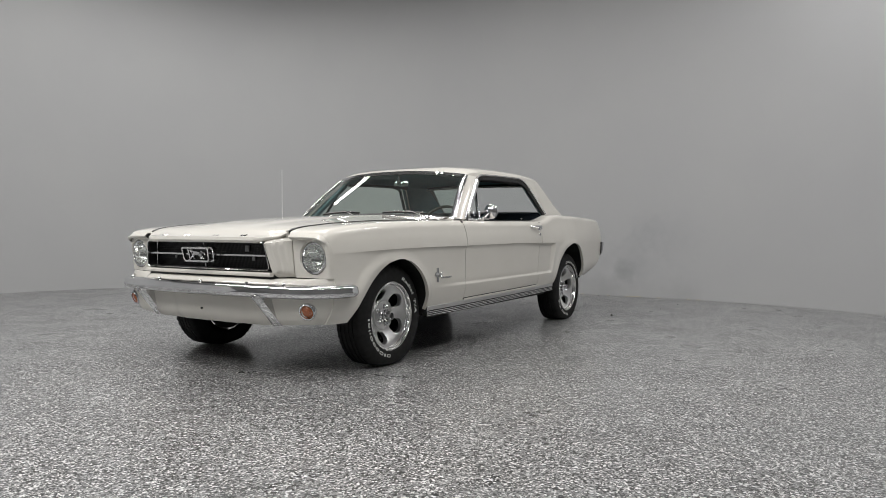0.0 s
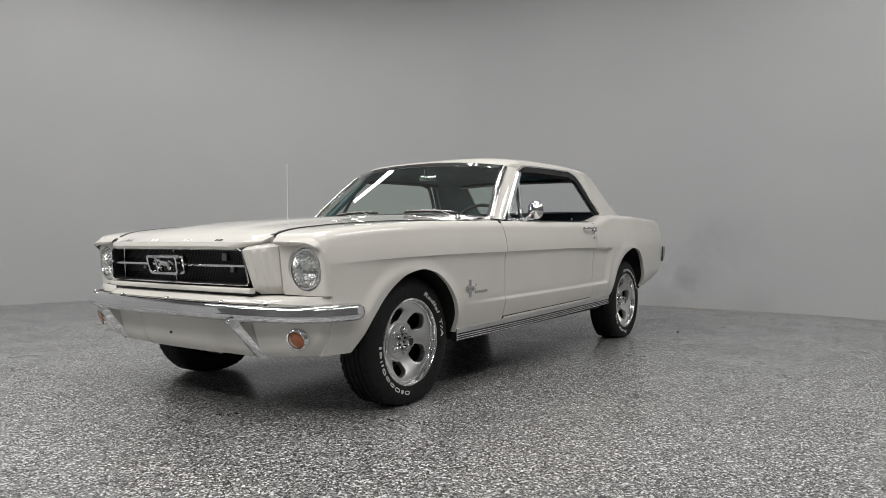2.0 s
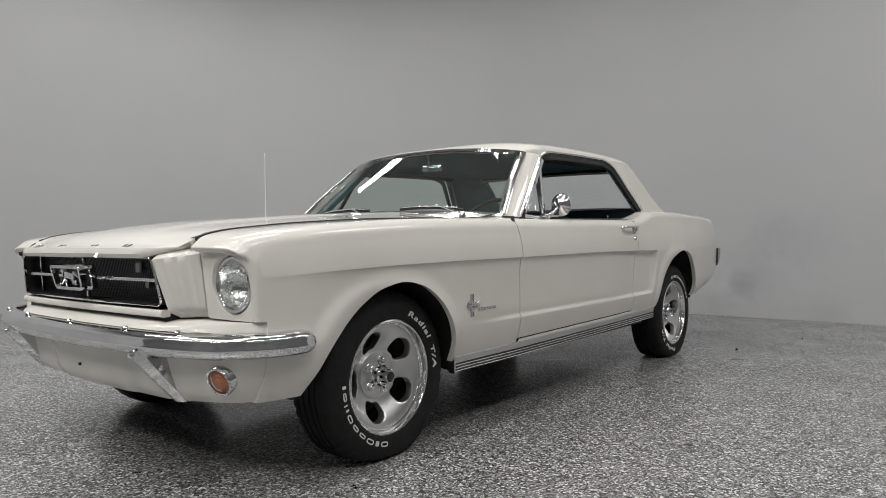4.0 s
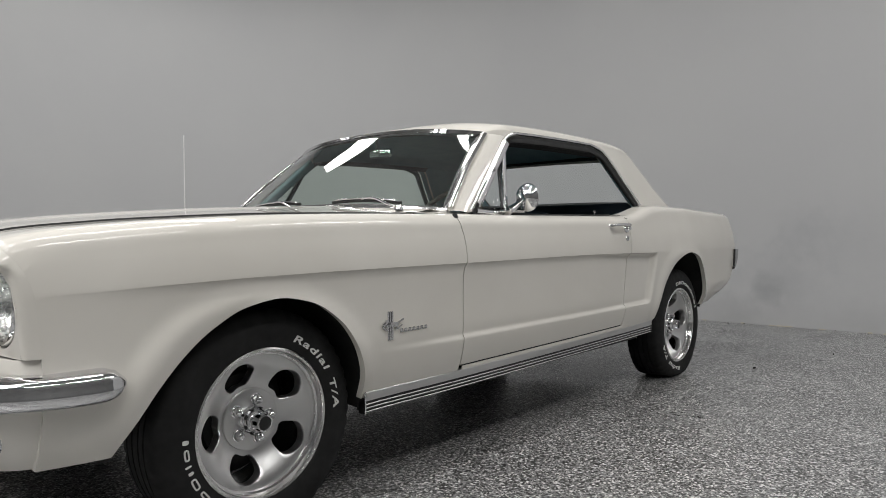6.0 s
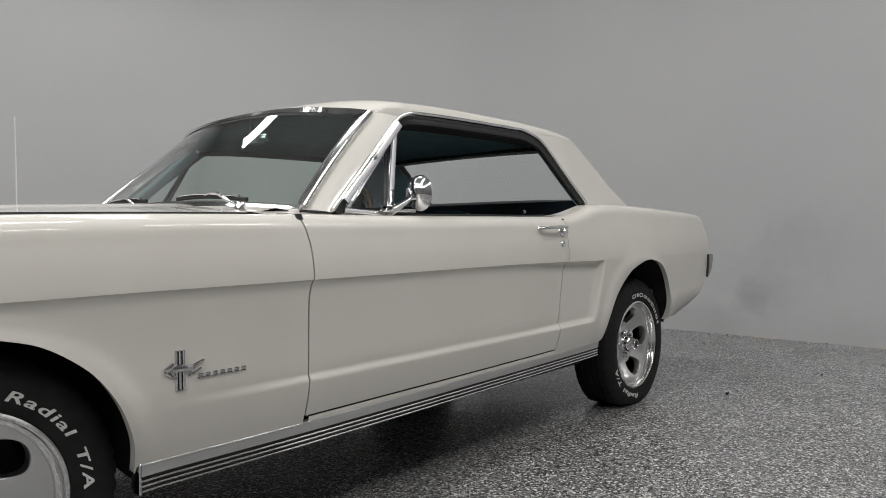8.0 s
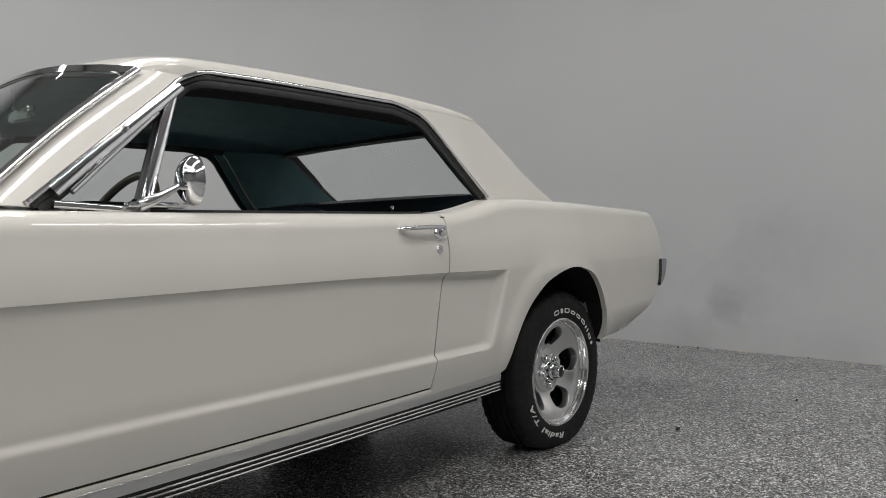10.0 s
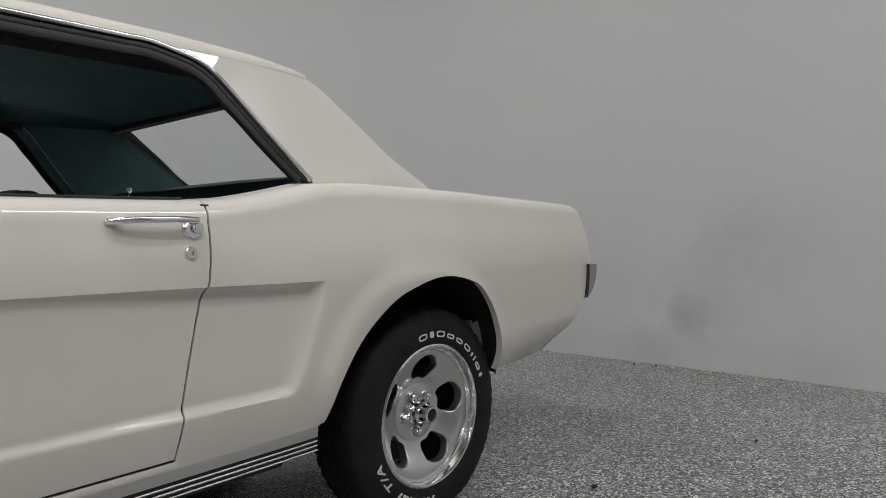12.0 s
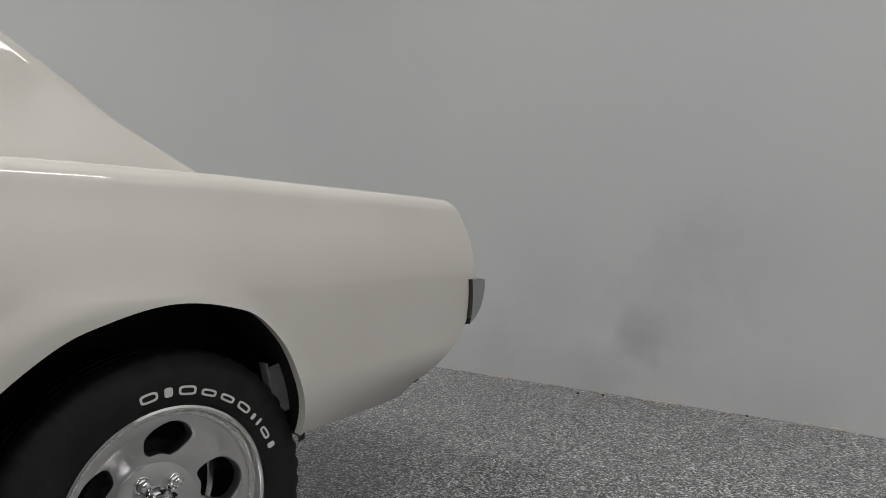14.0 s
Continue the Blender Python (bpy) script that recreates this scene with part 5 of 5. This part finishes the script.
# ---- fittings on the body ----
for s in (-1, 1):
    # door handle with push button, and lock
    bm = bmesh.new()
    yb = side_y(1.9, 0.855)
    pts = [(1.805, s * (yb - 0.004), 0.847), (1.812, s * (yb + 0.014), 0.8485), (1.835, s * (yb + 0.027), 0.850), (1.89, s * (yb + 0.031), 0.8515), (1.94, s * (yb + 0.03), 0.852), (1.965, s * (yb + 0.024), 0.851)]
    sweep(bm, ease_path(pts, 26), rounded(0.013, 0.02, 0.006), (0, s, 0))
    handle = part("door_handle", bm, CHROME, doors[s], "chrome pull handle")
    bm = bmesh.new()
    lathe(bm, [(0.0, s * 0.016), (0.016, s * 0.015), (0.021, s * 0.009), (0.023, -s * 0.004)], 28, "y", (1.966, s * yb, 0.833))
    lathe(bm, [(0.0, s * 0.026), (0.010, s * 0.025), (0.0115, s * 0.021), (0.0115, 0.0)], 20, "y", (1.972, s * yb, 0.836))
    part("handle_base", bm, CHROME, doors[s])
    bm = bmesh.new()
    yl = side_y(1.958, 0.787)
    lathe(bm, [(r, -t * 1.0 if s < 0 else t) for r, t in ((0.0, 0.003), (0.004, 0.003), (0.0045, 0.006), (0.011, 0.0065), (0.0125, 0.004), (0.013, -0.002))], 24, "y", (1.958, s * yl, 0.787))
    part("door_lock", bm, CHROME, doors[s])
    # fender badge: three upright bars under a long shape, and a name bar beside it
    yb = side_y(0.41, 0.54)
    bm = bmesh.new()
    for k, dx in enumerate((-0.0085, 0.0, 0.0085)):
        slab(bm, (0.006, 0.006, 0.088), (0.406 + dx, s * (yb + 0.001), 0.541), 0.0015, 1)
    badge = part("fender_badge", bm, CHROME, car, "chrome badge with upright bars")
    bm = bmesh.new()
    for dx in (-0.0042, 0.0042):
        slab(bm, (0.003, 0.004, 0.084), (0.406 + dx, s * (yb + 0.0008), 0.541), 0.0, 1)
    part("bar_fill", bm, BLACK, badge)
    bm = bmesh.new()
    d = -s
    slab(bm, (0.05, 0.008, 0.015), (0.41, s * (yb + 0.004), 0.545), 0.003, 2, pose(0, 0, 0, 0, 4, 0))
    slab(bm, (0.024, 0.008, 0.012), (0.382, s * (yb + 0.004), 0.551), 0.003, 2, pose(0, 0, 0, 0, -30, 0))
    slab(bm, (0.03, 0.006, 0.006), (0.447, s * (yb + 0.004), 0.553), 0.002, 1, pose(0, 0, 0, 0, -20, 0))
    for dx, a in ((-0.03, 35), (-0.02, 60), (0.022, -55), (0.034, -30)):
        slab(bm, (0.024, 0.005, 0.0045), (0.41 + dx, s * (yb + 0.003), 0.535), 0.001, 1, pose(0, 0, 0, 0, a, 0))
    part("running_shape", bm, TRIM, badge)
    bm = bmesh.new()
    slab(bm, (0.122, 0.004, 0.0035), (0.506, s * (side_y(0.5, 0.52) + 0.001), 0.5185), 0.001, 1)
    for k in range(7):
        slab(bm, (0.012, 0.005, 0.0085), (0.452 + k * 0.018, s * (side_y(0.5, 0.525) + 0.0015), 0.5245), 0.0015, 1)
    part("name_bar", bm, TRIM, badge)

# round door mirror on a raked arm, driver's side
bm = bmesh.new()
sweep(bm, ease_path([(1.105, -0.772, 0.90), (1.13, -0.776, 0.909), (1.165, -0.782, 0.928), (1.195, -0.788, 0.946)], 14), rounded(0.026, 0.014, 0.006), (0, 0, 1), scale=lambda t: 2.1 - 1.35 * t ** 0.8)
slab(bm, (0.13, 0.032, 0.012), (1.15, -0.770, 0.902), 0.005, 2)
mirror = part("door_mirror", bm, CHROME, car, "round chrome door mirror")
bm = bmesh.new()
lathe(bm, [(0.0, -0.040), (0.010, -0.0395), (0.022, -0.036), (0.034, -0.0285), (0.044, -0.0185), (0.051, -0.008), (0.0545, 0.003), (0.056, 0.012), (0.0555, 0.017), (0.053, 0.0185), (0.05, 0.012)], 48, "x")
bmesh.ops.transform(bm, matrix=pose(1.214, -0.792, 0.957, 0, 0, -8) @ Matrix.Diagonal((0.74, 1, 1, 1)), verts=bm.verts)
part("mirror_shell", bm, CHROME, mirror)
bm = bmesh.new()
lathe(bm, [(0.0, 0.013), (0.052, 0.0125)], 40, "x")
bmesh.ops.transform(bm, matrix=pose(1.214, -0.792, 0.957, 0, 0, -8) @ Matrix.Diagonal((0.74, 1, 1, 1)), verts=bm.verts)
part("mirror_glass", bm, material("mirror_silver", (0.9, 0.9, 0.9), 0.02, 1.0), mirror)

# wipers
for y0, y1, piv in ((-0.15, -0.52, -0.20), (0.42, 0.06, 0.38)):
    bm = bmesh.new()
    a, b = screen_low(y0 / 0.70), screen_low(y1 / 0.70)
    blade = [a.lerp(b, t) + Vector((-0.012 - 0.008 * math.sin(math.pi * t), 0, 0.021 + 0.008 * math.sin(math.pi * t))) for t in np.linspace(0, 1, 14)]
    sweep(bm, blade, rounded(0.009, 0.013, 0.003, 1), (0, 0, 1))
    spine = [p + Vector((-0.005, 0, 0.008)) for p in blade]
    wiper = part("wiper", bm, SEAL, car, "wiper with a chrome arm")
    bm = bmesh.new()
    pv = Vector((0.745, y1 - 0.03, 0.915))
    sweep(bm, ease_path([pv, pv + Vector((-0.004, 0.05, 0.012)), blade[7] + Vector((-0.012, -0.05, 0.009)), blade[7] + Vector((-0.004, 0.02, 0.006))], 20), rounded(0.011, 0.008, 0.003, 2), (0, 0, 1))
    lathe(bm, [(0.0, 0.022), (0.011, 0.0205), (0.015, 0.014), (0.018, 0.0)], 18, "z", (pv.x, pv.y, pv.z - 0.012))
    sweep(bm, spine[1:-1], rounded(0.009, 0.006, 0.0025, 2), (0, 0, 1))
    part("wiper_arm", bm, CHROME, wiper)

# aerial
bm = bmesh.new()
lathe(bm, [(0.0, 0.03), (0.005, 0.028), (0.011, 0.014), (0.016, 0.0), (0.016, -0.004)], 18, "z", (0.54, 0.62, top_z(0.54) + 0.004))
aerial = part("aerial", bm, CHROME, car, "thin chrome rod aerial")
bm = bmesh.new()
sweep(bm, [Vector((0.54, 0.62, z)) for z in (0.89, 1.0, 1.1, 1.268)], circle(0.0028, 8), (1, 0, 0))
lathe(bm, [(0.0, 0.004), (0.003, 0.002), (0.003, -0.003), (0.0, -0.004)], 10, "z", (0.54, 0.62, 1.268))
part("aerial_rod", bm, mottled("pale_steel_rod", (0.7, 0.7, 0.7), (0.8, 0.8, 0.8), 9.0, (0.35, 0.45), 0.6), aerial)

# grey hanger plate inside each rear arch
for s in (-1, 1):
    bm = bmesh.new()
    slab(bm, (0.05, 0.008, 0.115), (3.035, s * 0.735, 0.476), 0.003, 1, pose(0, 0, 0, 0, -12, 0))
    slab(bm, (0.006, 0.03, 0.115), (3.012, s * 0.722, 0.482), 0.002, 1, pose(0, 0, 0, 0, -12, 0))
    part("hanger_plate", bm, mottled("grey_primer", (0.24, 0.24, 0.24), (0.36, 0.36, 0.36), 20.0, (0.5, 0.7)), car)

# ---- cabin ----
bm = bmesh.new()
rows = []
for f in np.linspace(-1, 1, 25):
    rows.append([Vector((x, f * (rail_y(x, ROOF_RAIL(x)) - 0.03), roof_z(x, f) - 0.03)) for x in np.linspace(screen_high(f).x + 0.07, 2.47, 21)])
grid(bm, rows)
part("headliner", bm, TEAL, car, "dark teal cloth headliner")
for s in (-1, 1):
    bm = bmesh.new()
    rows = []
    for x in np.linspace(1.29, 2.12, 16):
        y = rail_y(x, ROOF_RAIL(x))
        z = ROOF_RAIL(x)
        rows.append([Vector((x, s * (y - 0.012), z - 0.03)), Vector((x, s * (y - 0.05), z - 0.052)), Vector((x, s * (y - 0.075), z - 0.03))])
    grid(bm, rows)
    part("roof_rail_trim", bm, SEAL, car)
    bm = bmesh.new()
    rows = []
    for z in np.linspace(0.93, 1.222, 14):
        xw = window_rear(max(z, 0.945)) - 0.022
        t = (z - 0.962) / 0.25
        b = back_low(1).lerp(back_high(1), min(max(t, -0.1), 1.0))
        rows.append([Vector((mix(xw, b.x, q), s * mix(rail_y(xw, z) - 0.03, b.y - 0.02, q ** 1.3), z)) for q in np.linspace(0, 1, 10)])
    grid(bm, rows)
    part("pillar_trim", bm, TEAL, car)
    bm = bmesh.new()
    rows = []
    for x in np.linspace(0.95, 2.30, 12):
        rows.append([Vector((x, s * (sill_in(x) - 0.005), top_z(x) + 0.001)), Vector((x, s * (sill_in(x) - 0.03), top_z(x) - 0.002)), Vector((x, s * (sill_in(x) - 0.045), top_z(x) - 0.03)), Vector((x, s * 0.68, 0.6)), Vector((x, s * 0.68, 0.40))])
    grid(bm, rows)
    part("door_trim", bm, VINYL, car)
    bm = bmesh.new()
    sweep(bm, [Vector((0.93, s * 0.70, 0.895)).lerp(Vector((1.235, s * 0.585, 1.195)), t) for t in np.linspace(0, 1, 6)], rounded(0.03, 0.05, 0.01), (0.8, s * 0.3, -0.5))
    part("pillar_lining", bm, TEAL, car)
bm = bmesh.new()
rows = []
for y in np.linspace(-0.70, 0.70, 15):
    rows.append([Vector((2.30, y, 0.66)), Vector((2.34, y, 0.93)), Vector((2.37, y, 0.972)), Vector((2.41, y, 0.986 - 0.012 * abs(y / 0.7) ** 4)), Vector((2.47, y * 0.97, 0.982 - 0.012 * abs(y / 0.7) ** 4)), Vector((2.52, y * 0.95, 0.962)), Vector((2.85, y * 0.83, 0.962))])
grid(bm, rows)
part("rear_seat", bm, VINYL, car, "dark blue vinyl rear bench and parcel shelf")
bm = bmesh.new()
rows = []
for y in np.linspace(-0.69, 0.69, 21):
    hump = 0.012 * smooth(0.12, 0.2, abs(y + 0.36)) if abs(y + 0.36) < 0.2 else 0.012
    u = y / 0.69
    b = screen_low(u)
    rows.append([Vector((b.x + 0.012, y * 0.97, b.z - 0.018)), Vector((1.04, y, 0.912)), Vector((1.18, y, 0.918 - hump * 0.6)), Vector((1.215, y, 0.90)), Vector((1.20, y, 0.74)), Vector((1.12, y, 0.60))])
grid(bm, rows)
dash = part("dashboard", bm, VINYL, car, "dark padded dashboard")
for y in (-0.36, 0.36):
    bm = bmesh.new()
    rows = []
    for k in range(15):
        t = k / 14
        w = 0.25 * (1 - 0.25 * t ** 4)
        cx, cz = mix(1.60, 1.80, t), mix(0.50, 0.912, t)
        th = 0.055 * (1 - 0.45 * t ** 2)
        if k == 14:
            th, w, cz = 0.012, w * 0.9, 0.926
        rows.append([Vector((cx + th * math.cos(a) * (abs(math.cos(a)) ** -0.4 if abs(math.cos(a)) > 0.01 else 1), y + w * math.sin(a), cz - 0.02 * abs(math.sin(a)) ** 3 * t)) for a in np.linspace(0, 2 * math.pi, 29)[:-1]])
    vs = grid(bm, rows, closed=True)
    bm.faces.new(vs[-1])
    slab(bm, (0.5, 0.5, 0.14), (1.42, y, 0.50), 0.05, 4)
    part("bucket_seat", bm, VINYL, car, "dark blue vinyl bucket seat")
wheel_at = pose(1.215, -0.36, 0.83, 0, -62, 0)
bm = bmesh.new()
sweep(bm, [wheel_at @ Vector((0.195 * math.cos(a), 0.195 * math.sin(a), 0)) for a in np.linspace(0, 2 * math.pi, 41)], circle(0.011), (0.5, 0, 0.8), cap=False)
steer = part("steering_wheel", bm, mottled("dark_wood_rim", (0.02, 0.016, 0.010), (0.05, 0.042, 0.026), 30.0, (0.25, 0.4)), car, "dark-rimmed steering wheel")
bm = bmesh.new()
for a in (90, 210, 330):
    sweep(bm, [wheel_at @ Vector((r * math.cos(radians(a)), r * math.sin(radians(a)), -0.04 * (1 - r / 0.19))) for r in (0.02, 0.1, 0.19)], rounded(0.03, 0.004, 0.0015, 1), (0.5, 0.1, 0.8))
old = set(bm.verts)
lathe(bm, [(0.0, 0.01), (0.035, 0.0), (0.04, -0.03), (0.03, -0.2)], 20, "z")
bmesh.ops.transform(bm, matrix=wheel_at, verts=[v for v in bm.verts if v not in old])
part("spokes", bm, STEEL, steer)
bm = bmesh.new()
slab(bm, (0.02, 0.12, 0.042), (1.115, -0.07, 1.18), 0.01, 2, pose(0, 0, 0, 0, 12, 8))
sweep(bm, [Vector((1.10, -0.06, z)) for z in (1.19, 1.255)], circle(0.007), (1, 0, 0))
part("inner_mirror", bm, CHROME, car, "chrome-backed inner mirror")
bm = bmesh.new()
slab(bm, (1.3, 1.36, 0.03), (1.65, 0, 0.415), 0.005)
part("cabin_floor", bm, UNDER, car)


# ---- bits lying on the floor and along the wall's foot ----
CHIP_PALE = mottled("pale_filler", (0.42, 0.38, 0.3), (0.62, 0.58, 0.48), 60.0, (0.7, 0.9))
CHIP_DARK = mottled("dark_grit", (0.02, 0.02, 0.02), (0.05, 0.045, 0.04), 60.0, (0.7, 0.9))


def chip(length, width, height, mat, seed):
    rng = random.Random(seed)
    bm = bmesh.new()
    slab(bm, (length, width, height), (0, 0, height / 2 - 0.001), min(height, width) * 0.3, 1)
    for v in bm.verts:
        v.co += Vector((rng.uniform(-1, 1) * length * 0.12, rng.uniform(-1, 1) * width * 0.2, rng.uniform(0, 1) * height * 0.3 if v.co.z > height * 0.4 else 0))
    return mesh_of(bm, "floor_chip", mat, 20)


rng = random.Random(5)
pale = [chip(0.05, 0.012, 0.007, CHIP_PALE, 1), chip(0.10, 0.012, 0.008, CHIP_PALE, 2), chip(0.03, 0.014, 0.009, CHIP_PALE, 3)]
grit = [chip(0.012, 0.009, 0.008, CHIP_DARK, 4), chip(0.02, 0.01, 0.01, CHIP_DARK, 5)]
for y, k in ((0.42, 1), (0.36, 0), (-0.64, 1), (-0.70, 2), (-0.55, 0), (-0.95, 0), (-1.3, 2), (-1.42, 0), (0.05, 2), (0.72, 0), (-0.30, 2)):
    o = new("floor_chip", pale[k])
    o.matrix_basis = pose(WALL_X - 0.012 - rng.random() * 0.01, y, floor_z(WALL_X) + 0.001, 0, 0, 90 + rng.uniform(-9, 9))
    tagged(o, "pale crumb of filler at the foot of the grey wall", "debris", group="crumbs along the wall")
for x, y, k in ((3.232, -1.054, 1), (5.40, -0.33, 1), (5.36, -0.20, 0), (5.44, -1.05, 0), (4.1, -1.3, 0)):
    o = new("floor_grit", grit[k])
    o.matrix_basis = pose(x, y, floor_z(x) + 0.001, 0, 0, rng.uniform(0, 180))
    tagged(o, "small dark speck of grit lying on the flaked floor", "debris", group="specks on the floor")
